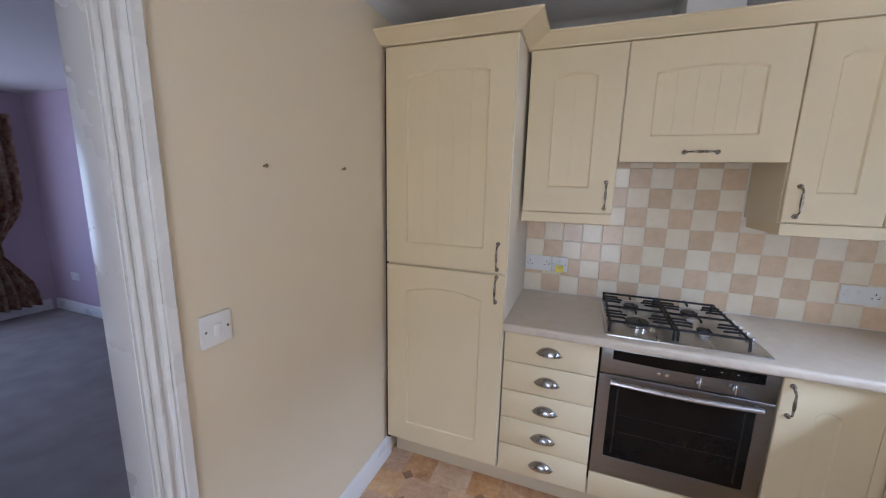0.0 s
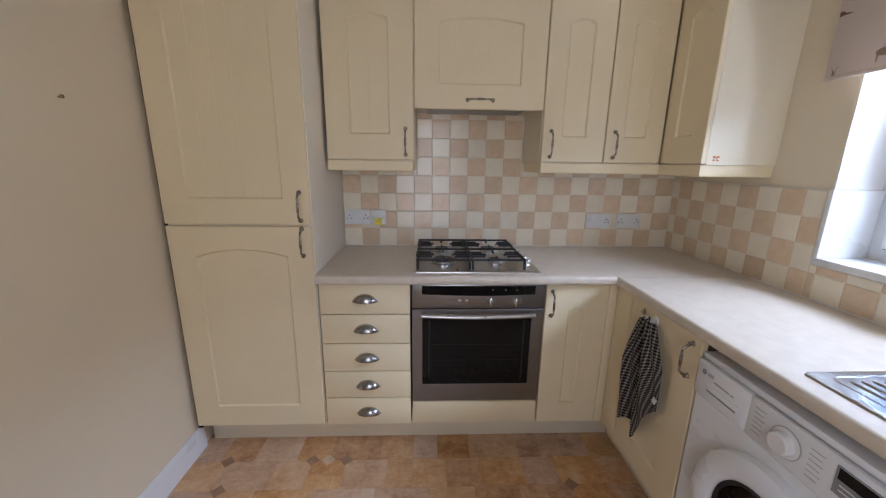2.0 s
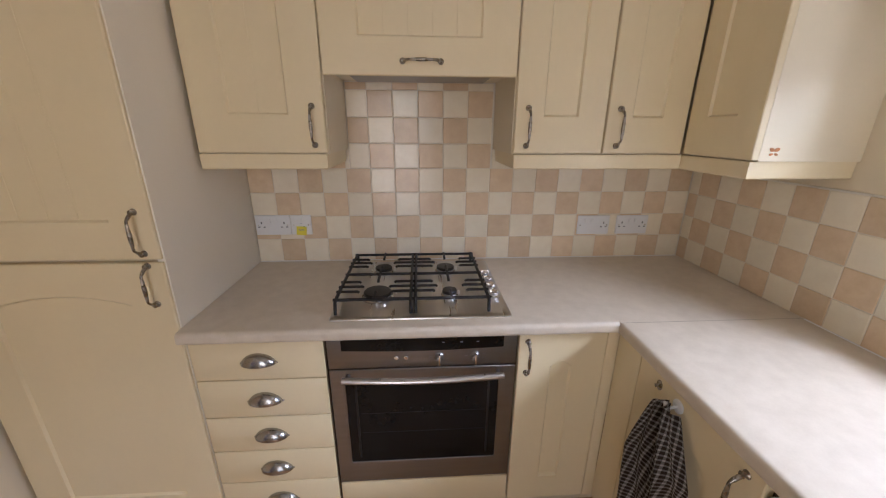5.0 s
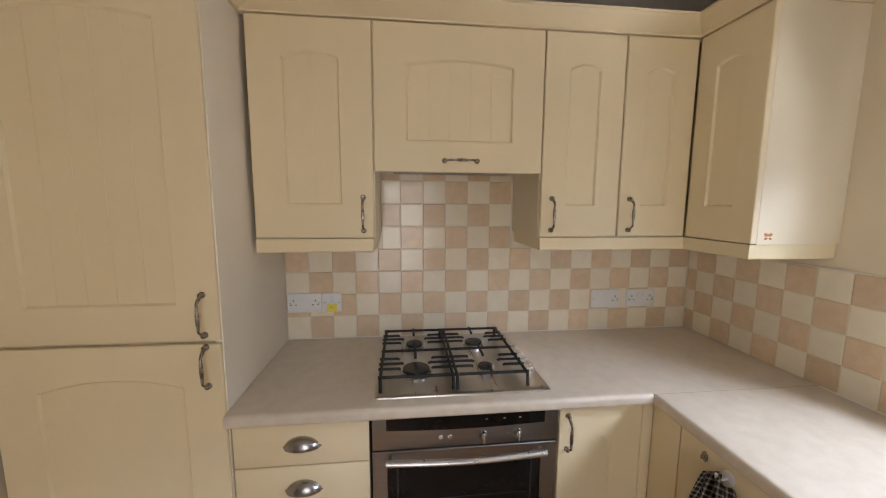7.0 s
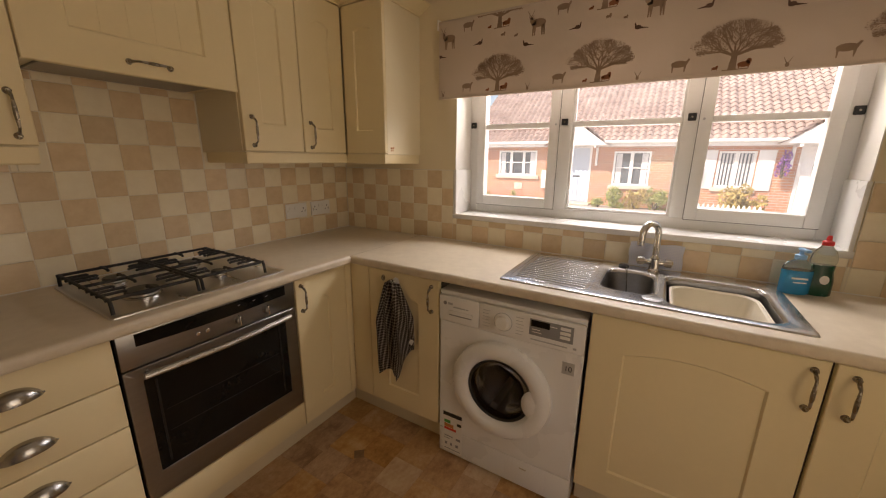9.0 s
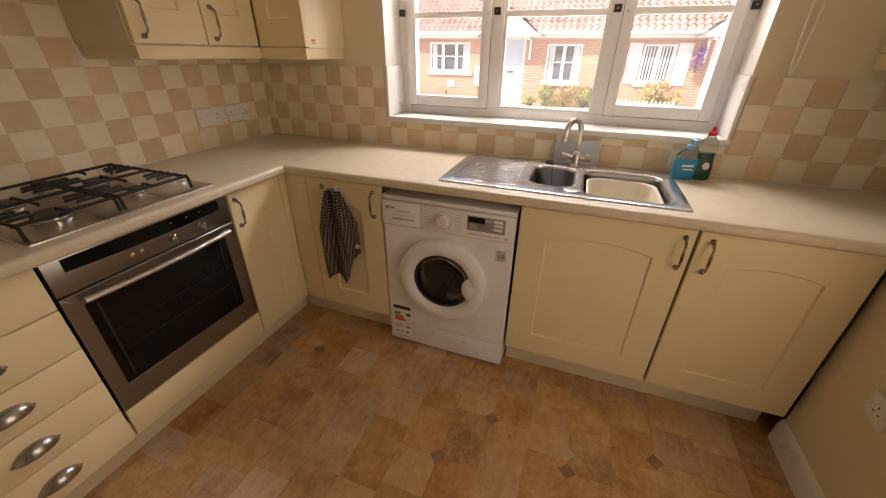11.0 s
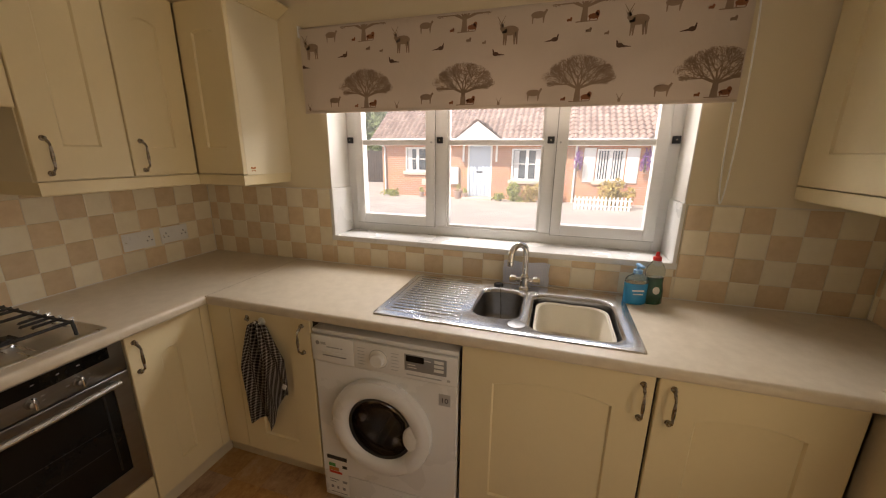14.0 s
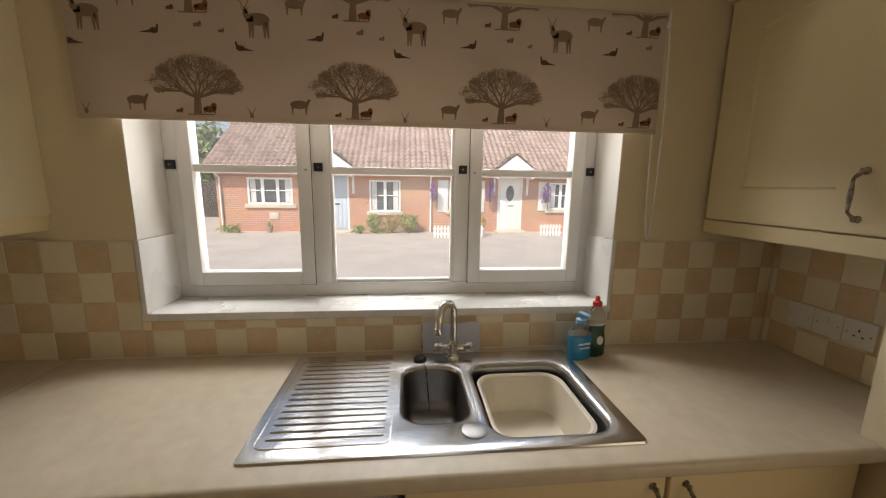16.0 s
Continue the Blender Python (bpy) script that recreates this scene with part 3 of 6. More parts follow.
FZ0, FZ1 = 1.06, 2.03
part("window_frame", boxes(bar(-0.850, -0.907, FZ0, FZ1), bar(-2.48, -2.425, FZ0, FZ1), bar(-0.907, -2.425, FZ0, 1.115), bar(-0.907, -2.425, 1.97, FZ1), bar(-1.362, -1.43, 1.115, 1.97), bar(-1.91, -1.972, 1.115, 1.97), bev=0.004), FRAME, window_1)
for y0, y1 in ((-0.904, -1.366), (-1.968, -2.428)):
    sash = part("casement", boxes(bar(y0, y0 - 0.048, 1.112, 1.973, -0.014, 0.04), bar(y1 + 0.048, y1, 1.112, 1.973, -0.014, 0.04), bar(y0 - 0.048, y1 + 0.048, 1.112, 1.165, -0.014, 0.04), bar(y0 - 0.048, y1 + 0.048, 1.92, 1.973, -0.014, 0.04), bev=0.004), FRAME, window_1)
    # Thin dark strips on the frame paint the shade in the sash joint.
    part("sash_gap", boxes(bar(y0 + 0.0018, y1 - 0.0018, 1.109, 1.1118, -0.0012, 0.002), bar(y0 + 0.0002, y0 + 0.0018, 1.1118, 1.973, -0.0012, 0.002), bar(y1 - 0.0018, y1 - 0.0002, 1.1118, 1.973, -0.0012, 0.002)), GAP, sash, "dark strip for the shade in the joint round the casement")
    part("glazing_bar", boxes(bar(y0 - 0.048, y1 + 0.048, 1.538, 1.566, -0.006, 0.03), bev=0.003), FRAME, sash)
    for z0, z1 in ((1.165, 1.538), (1.566, 1.92)):
        pane = part("pane", boxes(bar(y0 - 0.046, y1 + 0.046, z0 - 0.002, z1 + 0.002, 0.010, 0.014)), GLASS, sash)
        pane.visible_shadow = False
part("glazing_bar", boxes(bar(-1.43, -1.91, 1.538, 1.566, 0.004, 0.04), bev=0.003), FRAME, window_1)
part("bead", boxes(bar(-1.43, -1.442, 1.115, 1.97, 0.008, 0.04), bar(-1.898, -1.91, 1.115, 1.97, 0.008, 0.04), bar(-1.442, -1.898, 1.115, 1.127, 0.008, 0.04), bar(-1.442, -1.898, 1.958, 1.97, 0.008, 0.04), bev=0.003), FRAME, window_1)
for z0, z1 in ((1.127, 1.538), (1.566, 1.958)):
    pane = part("pane", boxes(bar(-1.441, -1.899, z0 - 0.002, z1 + 0.002, 0.02, 0.024)), GLASS, window_1)
    pane.visible_shadow = False
for y in (-0.876, -1.394, -1.940, -2.456):
    lock = part("window_lock", boxes((-0.012, 0, y - 0.016, y + 0.016, 1.547, 1.579), bev=0.003), BLACK, window_1, "small black square window lock")
    part("lock_screw", cyl(bmesh.new(), (-0.014, y, 1.563), (-0.011, y, 1.563), 0.004, seg=12), PEWTER, lock)
for y in (-1.352, -1.984):
    part("stay_pin", cyl(bmesh.new(), (-0.022, y, 1.552), (-0.013, y, 1.552), 0.005, seg=12), SILVER, window_1)
window_sill = solid("window_sill", boxes((-0.012, 0.183, -2.486, -0.844, 1.040, 1.066), bev=0.003), GLOSS, "white glossy window sill above the tiles", "window sill", kind="structure")
# lower reveals are faced with white tile up to the splashback's top
for y0, y1 in ((-0.850, -0.866), (-2.48, -2.466)):
    solid("trim", boxes((-0.014, 0.178, min(y0, y1), max(y0, y1), 1.066, 1.313), bev=0.002), GLOSS, "white tiled lower reveal of the window", "trim", kind="structure")

solid("reveal_lining", boxes((0.001, 0.1795, -0.854, -0.8495, 1.3135, 2.0295), (0.001, 0.1795, -2.4805, -2.476, 1.3135, 2.0295), (0.001, 0.1795, -2.476, -0.854, 2.0255, 2.0305)), WHITE_WALL, "white painted upper reveals of the window", "trim", kind="structure")

# ---- roller blind with printed motifs ----
BL_Y, BL_W, BL_Z0, BL_Z1 = -0.763, 1.805, 1.683, 2.052
blind = thing("roller_blind", pose(-0.04, BL_Y, 0, 0, 0, -90), "half-lowered beige roller blind printed with brown trees and small motifs", "blind")
part("cloth", boxes((0, BL_W, 0.0, 0.0012, BL_Z0 + 0.012, BL_Z1)), CLOTH, blind)
part("hem_bar", boxes((0, BL_W, -0.003, 0.005, BL_Z0, BL_Z0 + 0.0125), bev=0.002), CLOTH, blind)
part("roller", cyl(bmesh.new(), (-0.004, 0.018, BL_Z1 - 0.004), (BL_W + 0.004, 0.018, BL_Z1 - 0.004), 0.0175), CLOTH, blind)
for x in (-0.012, BL_W + 0.004):
    part("bracket", boxes((x, x + 0.008, -0.002, 0.0395, BL_Z1 - 0.03, BL_Z1 + 0.02), bev=0.002), PLASTIC, blind)
cord = []
for k in range(41):
    a = 2 * math.pi * k / 40
    s = math.sin(a)
    cord.append((BL_W + 0.006 + 0.015 * s + 0.004 * (1 - math.cos(a)), 0.006 - 0.004 * s, 1.685 + 0.365 * math.cos(a)))
part("pull_cord", tube(bmesh.new(), cord, 0.0028, 8), PLASTIC, blind, "white beaded pull cord hanging in a loop")


def clipped(bm, x, z, lo=0.004, hi=BL_W - 0.004, top=BL_Z1 - 0.002):
    for p, nrm in (((lo - x, 0, 0), (-1, 0, 0)), ((hi - x, 0, 0), (1, 0, 0)), ((0, 0, top - z), (0, 0, 1))):
        bmesh.ops.bisect_plane(bm, geom=bm.verts[:] + bm.edges[:] + bm.faces[:], plane_co=p, plane_no=nrm, clear_outer=True)
    return bm


def flat_stroke(bm, p, q, w0, w1):
    d = (q - p).normalized()
    s = Vector((-d.z, 0, d.x))
    bm.faces.new([bm.verts.new(v) for v in (p + s * w0, p - s * w0, q - s * w1, q + s * w1)])


def printed_tree():
    rnd = random.Random(7)
    bm = bmesh.new()

    def grow(p, ang, length, w, depth):
        q = p + Vector((math.cos(ang), 0, math.sin(ang))) * length
        ex, ez = q.x / 0.138, (q.z - 0.078) / (0.097 if q.z > 0.078 else 0.022)
        if depth > 1 and ex * ex + ez * ez > 1.05:
            return
        flat_stroke(bm, p, q, w, w * 0.62)
        if depth < 6 and len(bm.faces) < 1500:
            for _ in range(3 if depth < 4 else 2):
                grow(q, ang + rnd.uniform(-0.75, 0.75), length * rnd.uniform(0.62, 0.88), w * 0.60, depth + 1)

    flat_stroke(bm, Vector((0, 0, 0)), Vector((0.002, 0, 0.055)), 0.013, 0.009)
    flat_stroke(bm, Vector((-0.03, 0, 0.001)), Vector((0.05, 0, 0.002)), 0.002, 0.0015)
    for a, l in ((0.42, 0.05), (0.8, 0.044), (1.25, 0.040), (1.65, 0.040), (2.1, 0.044), (2.6, 0.05), (2.75, 0.05), (0.3, 0.055)):
        grow(Vector((0.002, 0, 0.05)), a, l, 0.0042, 1)
    for v in bm.verts:
        v.co.y = 0
    for _ in range(2600):
        a, r = rnd.uniform(-0.5, math.pi + 0.5) % (2 * math.pi), rnd.uniform(0.02, 1) ** 0.5
        r *= 0.93 + 0.08 * math.sin(5 * a) + 0.05 * math.sin(11 * a + 1)
        c = Vector((0.142 * r * math.cos(a), 0, 0.078 + (0.097 if a < math.pi else 0.034) * r * math.sin(a) + rnd.uniform(-0.005, 0.005)))
        s = rnd.uniform(0.0010, 0.0030)
        bm.faces.new([bm.verts.new(c + Vector((s * math.cos(t + a), 0, s * 0.8 * math.sin(t + a)))) for t in (0, 1.9, 4.0)])
    return layered(bm)


def layered(bm):
    """Lifts the overlapping printed strokes a hair over one another."""
    for i, f in enumerate(bm.faces):
        for v in f.verts:
            v.co.y -= 0.000004 * (i % 150)
    return bm


def linked(bm):
    """Ties the touching pieces of one printed mark together at their nearest corners."""
    todo, groups = set(bm.verts), []
    while todo:
        stack, group = [todo.pop()], set()
        while stack:
            v = stack.pop()
            group.add(v)
            for e in v.link_edges:
                o = e.other_vert(v)
                if o in todo:
                    todo.discard(o)
                    stack.append(o)
        groups.append(group)
    groups.sort(key=len, reverse=True)
    joined = groups[0]
    for g in sorted(groups[1:], key=lambda g: min((p.co - q.co).length for p in g for q in joined)):
        _, a, b = min(((p.co - q.co).length, i, j) for i, p in enumerate(sorted(g, key=lambda v: v.co[:])) for j, q in enumerate(sorted(joined, key=lambda v: v.co[:])))
        p, q = sorted(g, key=lambda v: v.co[:])[a], sorted(joined, key=lambda v: v.co[:])[b]
        o = p.link_edges[0].other_vert(p)
        bm.faces.new((p, o, q))
        joined = joined | g
    return bm


def motif(kind):
    """Rounded bodies on small stems, simplified from printed deer, birds and small animals."""
    bm = bmesh.new()

    def oval(cx, cz, rx, rz, n=14):
        bm.faces.new([bm.verts.new((cx + rx * math.cos(2 * math.pi * k / n), 0, cz + rz * math.sin(2 * math.pi * k / n))) for k in range(n)])

    if kind == "large":
        oval(0, 0.046, 0.028, 0.0145)
        for x in (-0.018, -0.012, 0.013, 0.020):
            flat_stroke(bm, Vector((x, 0, 0.040)), Vector((x * 1.15, 0, 0.004)), 0.0042, 0.0018)
        flat_stroke(bm, Vector((-0.022, 0, 0.046)), Vector((-0.030, 0, 0.068)), 0.007, 0.004)
        for dx in (-0.014, 0.012):
            flat_stroke(bm, Vector((-0.029, 0, 0.068)), Vector((-0.029 + dx, 0, 0.090)), 0.0014, 0.0008)
    elif kind == "medium":
        oval(0, 0.028, 0.024, 0.011)
        for x in (-0.018, 0.017):
            flat_stroke(bm, Vector((x, 0, 0.024)), Vector((x, 0, 0.002)), 0.003, 0.0014)
        flat_stroke(bm, Vector((0.018, 0, 0.028)), Vector((0.028, 0, 0.042)), 0.005, 0.003)
    elif kind == "dash":
        oval(0, 0, 0.012, 0.008)
        flat_stroke(bm, Vector((0.008, 0, 0.002)), Vector((0.012, 0, 0.018)), 0.004, 0.002)
        flat_stroke(bm, Vector((-0.008, 0, -0.001)), Vector((-0.038, 0, -0.006)), 0.003, 0.0006)
    elif kind == "vee":
        oval(0, 0.006, 0.006, 0.008)
        for dx in (-0.012, 0.012):
            flat_stroke(bm, Vector((0, 0, 0.008)), Vector((dx, 0, 0.030)), 0.0016, 0.0008)
    else:
        oval(0, 0.008, 0.012, 0.006)
        oval(0.008, 0.014, 0.005, 0.006)
        flat_stroke(bm, Vector((-0.008, 0, 0.008)), Vector((-0.009, 0, 0)), 0.002, 0.001)
        flat_stroke(bm, Vector((0.008, 0, 0.008)), Vector((0.009, 0, 0)), 0.002, 0.001)
    return linked(layered(bm))


def stamp(name, kind, mat, x, z, flip=False, s=1.0):
    if not 0.0 < x < BL_W + 0.1:
        return
    bm = printed_tree() if kind == "tree" else motif(kind)
    bmesh.ops.scale(bm, vec=(-s if flip else s, 1, s), verts=bm.verts)
    clipped(bm, x, z)
    if bm.faces:
        part(name, bm, mat, blind, m=pose(x, -0.0012, z))


for i in range(-1, 5):
    c = 0.337 + 0.464 * i
    for row, z in ((0, 1.701), (1, 1.982)):
        stamp("printed_tree", "tree", BROWN, c, z, s=0.96)
        stamp("printed_mark", "small", RUST, c + 0.034, z + 0.004, s=1.6)
        stamp("printed_mark", "small", RUST, c - 0.052, z + 0.004, s=0.8)
        stamp("printed_mark", "medium", BROWN, c - 0.168, z + 0.006, s=1.15)
        stamp("printed_mark", "vee", BROWN, c + 0.155, z - 0.004, s=1.0)
    stamp("printed_mark", "large", BROWN, c + 0.19, 1.918, s=1.22)
    stamp("printed_mark", "dash", DARKPRINT, c - 0.10, 1.930, s=1.0)
    stamp("printed_mark", "dash", DARKPRINT, c + 0.135, 1.893, flip=True, s=1.0)
    stamp("printed_mark", "small", BROWN, c + 0.02, 1.944, s=0.9)
    stamp("printed_mark", "small", BROWN, c + 0.085, 1.932, s=0.7)


# ---- kitchen units ----
def arch_z(x, x0, x1, rise):
    t = (2 * x - x0 - x1) / (x1 - x0)
    return rise * (1 - t * t)


def door_mesh(w, h, side=0.108, bottom=0.105, top=0.128, rise=0.028, grooves=True, t=0.020, bow=0.08):
    """A framed door: flat frame, sunk panel with an arched top and fine upright grooves. Local x across, z up, front at y = 0."""
    bm = bmesh.new()
    x0, x1, z0, z1 = side, w - side, bottom, h - top
    depth, slope, n = 0.008, 0.006, 14
    rise = min(rise, max(bow * (x1 - x0), 0.018))
    arc = [(x1 + (x0 - x1) * k / n) for k in range(n + 1)]

    def ring(inset, y):
        a0, a1 = x0 + inset, x1 - inset
        pts = [(a0, z0 + inset), (a1, z0 + inset)]
        pts += [(a1 + (a0 - a1) * k / n, z1 - inset + arch_z(a1 + (a0 - a1) * k / n, a0, a1, rise)) for k in range(n + 1)]
        return [bm.verts.new((x, y, z)) for x, z in pts]

    b = 0.0025
    outer = [(b, b), (w - b, b)] + [(min(max(w - b - (w - 2 * b) * k / n, b), w - b), h - b) for k in range(n + 1)]
    out = [bm.verts.new((x, 0, z)) for x, z in outer]
    grow = [(0, 0), (w, 0)] + [(w - w * k / n, h) for k in range(n + 1)]
    edge = [bm.verts.new((x, b, z)) for x, z in grow]
    back = [bm.verts.new((x, t, z)) for x, z in grow]
    r0, r1 = ring(0, 0), ring(slope, depth)
    skin(bm, [back, edge, out, r0, r1])
    bm.faces.new(back)
    # panel: strips with shallow V grooves, running under the frame's slope
    px0, px1 = x0 + slope - 0.002, x1 - slope + 0.002
    count = max(1, round((px1 - px0) / 0.075)) if grooves else 1
    cuts = [px0 + (px1 - px0) * k / count for k in range(count + 1)]
    cols = []
    for a, c in zip(cuts, cuts[1:]):
        g0, g1 = (0.0010 if a > px0 + 1e-6 else 0), (0.0010 if c < px1 - 1e-6 else 0)
        for k in range(4):
            cols.append((a + g0 + (c - a - g0 - g1) * k / 3, depth - 0.0006))
        if g1:
            cols.append((c, depth + 0.0004))
    low = [bm.verts.new((x, y, z0 + slope - 0.002)) for x, y in cols]
    high = [bm.verts.new((x, y, z1 - slope + 0.002 + arch_z(x, x0, x1, rise))) for x, y in cols]
    for i in range(len(cols) - 1):
        bm.faces.new((low[i], low[i + 1], high[i + 1], high[i]))
    return finish(bm, "door", CREAM, 30)


def slab_mesh(w, h, t=0.02, mat=None):
    return finish(box(bmesh.new(), 0, w, 0, t, 0, h, bev=0.0025), "panel", mat or CREAM)


def handle_meshes():
    """A bowed bar handle, upright, 120 mm long, on two small flared feet; the bar swells in the middle."""
    bm = bmesh.new()
    pts, rad = [], []
    for k in range(21):
        t = k / 20
        z = -0.058 + 0.116 * t
        e = min(t, 1 - t)
        y = -0.028 * min(1, (e / 0.16)) ** 0.7 - 0.004
        pts.append((0, y, z))
        rad.append(0.0034 + 0.0021 * math.sin(math.pi * t) ** 4 + (0.0016 if e < 0.10 else 0))
    tube(bm, pts, rad, 10)
    bar_mesh = finish(bm, "bar", PEWTER)
    bm = bmesh.new()
    lathe(bm, [(0.0095, 0.0), (0.0095, -0.002), (0.0065, -0.005), (0.0055, -0.010), (0.0075, -0.013), (0.004, -0.016)], (0, 0, 0), "y", 16)
    return bar_mesh, finish(bm, "foot", PEWTER)


BAR, FOOT = handle_meshes()


def handle(parent, x, z, y=0.0, turned=False):
    h = part("handle", BAR, PEWTER, parent, "antique pewter bow handle", m=pose(x, y, z, 0, 90 if turned else 0, 0))
    for dz in (-0.058, 0.058):
        part("foot", FOOT, PEWTER, h, m=pose(0, 0.0015, dz))
    return h


def cup_mesh():
    """A half-round shell pull, open underneath."""
    bm = bmesh.new()
    rows = []
    for j in range(9):
        b = math.pi / 2 * j / 8
        row = []
        for i in range(19):
            a = math.pi * i / 18
            row.append(bm.verts.new((0.052 * math.cos(a), -0.001 - 0.027 * math.sin(a) * math.cos(b), 0.034 * math.sin(b) * math.sin(a) ** 1.25 - 0.012)))
        rows.append(row)
    for r, s in zip(rows, rows[1:]):
        for i in range(18):
            bm.faces.new((r[i], r[i + 1], s[i + 1], s[i]))
    bmesh.ops.remove_doubles(bm, verts=bm.verts, dist=0.00005)
    bmesh.ops.solidify(bm, geom=bm.faces[:], thickness=0.0018)
    for x in (-0.051, 0.051):
        ball(bm, (x, -0.001, -0.0105), 0.005, 1.3, 0.5, 0.8, 12)
    return finish(bm, "cup_pull", NICKEL, 60)


CUP = cup_mesh()


def base_unit(name, m, w, label, handles=(), depth=0.555, door=None, group="base units", shell=None):
    """Carcass under the worktop and one framed door. Local origin: floor, left end, door face."""
    u = thing(name, m, label, "cabinet", group)
    part("body", shell or boxes((0.0, w, 0.0215, depth, 0.15, 0.868)), GAP_SHADE_SHELL, u, "carcass body coloured dark as shade between the fronts")
    dw, dx = door or (w - 0.006, 0.003)
    d = part("door", door_mesh(dw, 0.712, grooves=False), CREAM, u, "cream framed door with an arched panel", m=pose(dx, 0, 0.152))
    for hx in handles:
        handle(d, hx, 0.622)
    return u


# hob run, local x = world x; front faces at y = -0.578
FY = -0.578
tall = thing("tall_cabinet", pose(-2.522, FY, 0), "tall cream fridge housing with two framed doors", "cabinet", "kitchen units")
part("body", boxes((0.0, 0.58, 0.0215, 0.570, 0.15, 2.115)), CARCASS, tall)
part("end_panel", boxes((0.5805, 0.602, 0.010, 0.576, 0.15, 2.115), bev=0.0015), LIT_PANEL, tall, "plain end panel, its cream paled for the window's light")
d = part("door", door_mesh(0.597, 0.962, rise=0.034, grooves=False), CREAM, tall, "cream framed lower door with an arched panel", m=pose(0.001, 0, 0.155))
handle(d, 0.557, 0.895)
d = part("door", door_mesh(0.597, 0.985, rise=0.030, bow=0.05), CREAM, tall, "cream framed upper door with a grooved panel", m=pose(0.001, 0, 1.127))
handle(d, 0.557, 0.075)
# Near-black strip put in the gap to paint its shade.
part("filler", boxes((-0.021, -0.001, 0.03, 0.57, 0.12, 2.112)), GAP, tall, "dark strip painting the shade beside the wall")

drawers = thing("drawer_unit", pose(-1.914, FY, 0), "cream five-drawer kitchen unit with steel cup pulls", "cabinet", "base units")
part("body", boxes((0.0, 0.402, 0.0215, 0.555, 0.15, 0.868)), GAP_SHADE_SHELL, drawers, "carcass body coloured dark as shade between the fronts")
for z0, z1 in ((0.724, 0.864), (0.581, 0.720), (0.440, 0.577), (0.300, 0.436), (0.153, 0.296)):
    f = part("drawer_front", slab_mesh(0.398, z1 - z0), CREAM, drawers, m=pose(0.002, 0, z0))
    part("cup_pull", CUP, STEEL, f, "brushed steel cup pull", m=pose(0.199, 0, (z1 - z0) / 2 + 0.002))

corner = base_unit("corner_cabinet", pose(-0.904, FY, 0), 0.298, "narrow cream base cabinet beside the oven", (0.028,), door=(0.288, 0.002))
part("corner_post", boxes((0.291, 0.329, 0.0, 0.022, 0.152, 0.864), bev=0.002), CREAM, corner)

oven = thing("oven", pose(-1.506, FY, 0), "built-in stainless steel electric oven with a dark glass door", "oven")
part("body", boxes((0.004, 0.594, 0.022, 0.54, 0.275, 0.866)), GAP, oven)
part("control_panel", boxes((0.001, 0.597, 0.000, 0.022, 0.752, 0.864), bev=0.0025), STEEL, oven)
strip = [(0.045, 0.857), (0.553, 0.857), (0.553, 0.818)] + [(0.553 - 0.508 * k / 16, 0.818 - 0.007 * math.sin(math.pi * k / 16)) for k in range(1, 16)] + [(0.045, 0.818)]
part("display", plate(bmesh.new(), strip, -0.002, 0.004), DARKGLASS, oven, "black glass display strip")
for k, x in enumerate((0.357, 0.415, 0.466)):
    part("display_mark", boxes((x, x + 0.008, -0.0028, -0.001, 0.838, 0.841)), GREY, oven)
bm = bmesh.new()
skin(bm, [[bm.verts.new((x, y, z)) for x, z in rrect(x0, x1, z0, z1, r, 3)] for x0, x1, z0, z1, r, y in ((0.001, 0.597, 0.277, 0.746, 0.003, 0.024), (0.001, 0.597, 0.277, 0.746, 0.003, 0.002), (0.003, 0.595, 0.279, 0.744, 0.003, 0.0), (0.046, 0.546, 0.365, 0.704, 0.004, 0.0), (0.047, 0.545, 0.366, 0.703, 0.004, 0.001), (0.047, 0.545, 0.366, 0.703, 0.004, 0.024))])
door = part("oven_door", bm, STEEL, oven)
part("glass", boxes((0.046, 0.546, 0.004, 0.012, 0.365, 0.704)), DARKGLASS, door, "dark tinted oven glass")
for x in (0.075, 0.510):
    part("inner_edge", boxes((x, x + 0.007, 0.0025, 0.006, 0.385, 0.690)), ENAMEL, door)
for z in (0.49, 0.57):
    part("oven_shelf", boxes((0.09, 0.50, 0.0030, 0.0045, z, z + 0.002)), IRON, door)
rail = [(0.044 + 0.51 * k / 20, -0.026 - 0.008 * math.sin(math.pi * k / 20), 0.727 - 0.004 * math.sin(math.pi * k / 20)) for k in range(21)]
hd = part("door_handle", tube(bmesh.new(), rail, 0.0105, 14, flat=0.7), HOB_STEEL, door, "curved polished steel bar handle")
for x in (0.060, 0.540):
    part("handle_mount", cyl(bmesh.new(), (x, -0.028, 0.727), (x, 0.001, 0.727), 0.007, seg=14), STEEL, hd)
for x in (0.349, 0.463):
    kn = part("knob", lathe(bmesh.new(), [(0.016, 0.0), (0.016, -0.003), (0.0125, -0.006), (0.011, -0.018), (0.008, -0.020)], (x, 0, 0.786), "y", 20), STEEL, oven)
    part("knob_grip", boxes((x - 0.0035, x + 0.0035, -0.026, -0.004, 0.768, 0.806), bev=0.003), CHROME, kn)
    for a, b, c in ((-0.003, 0.003, 0.818), (0.024, 0.032, 0.793), (0.024, 0.030, 0.778), (-0.032, -0.024, 0.786)):
        part("knob_mark", boxes((x + a, x + b, -0.0012, 0.0005, c, c + 0.002)), GREY, oven)
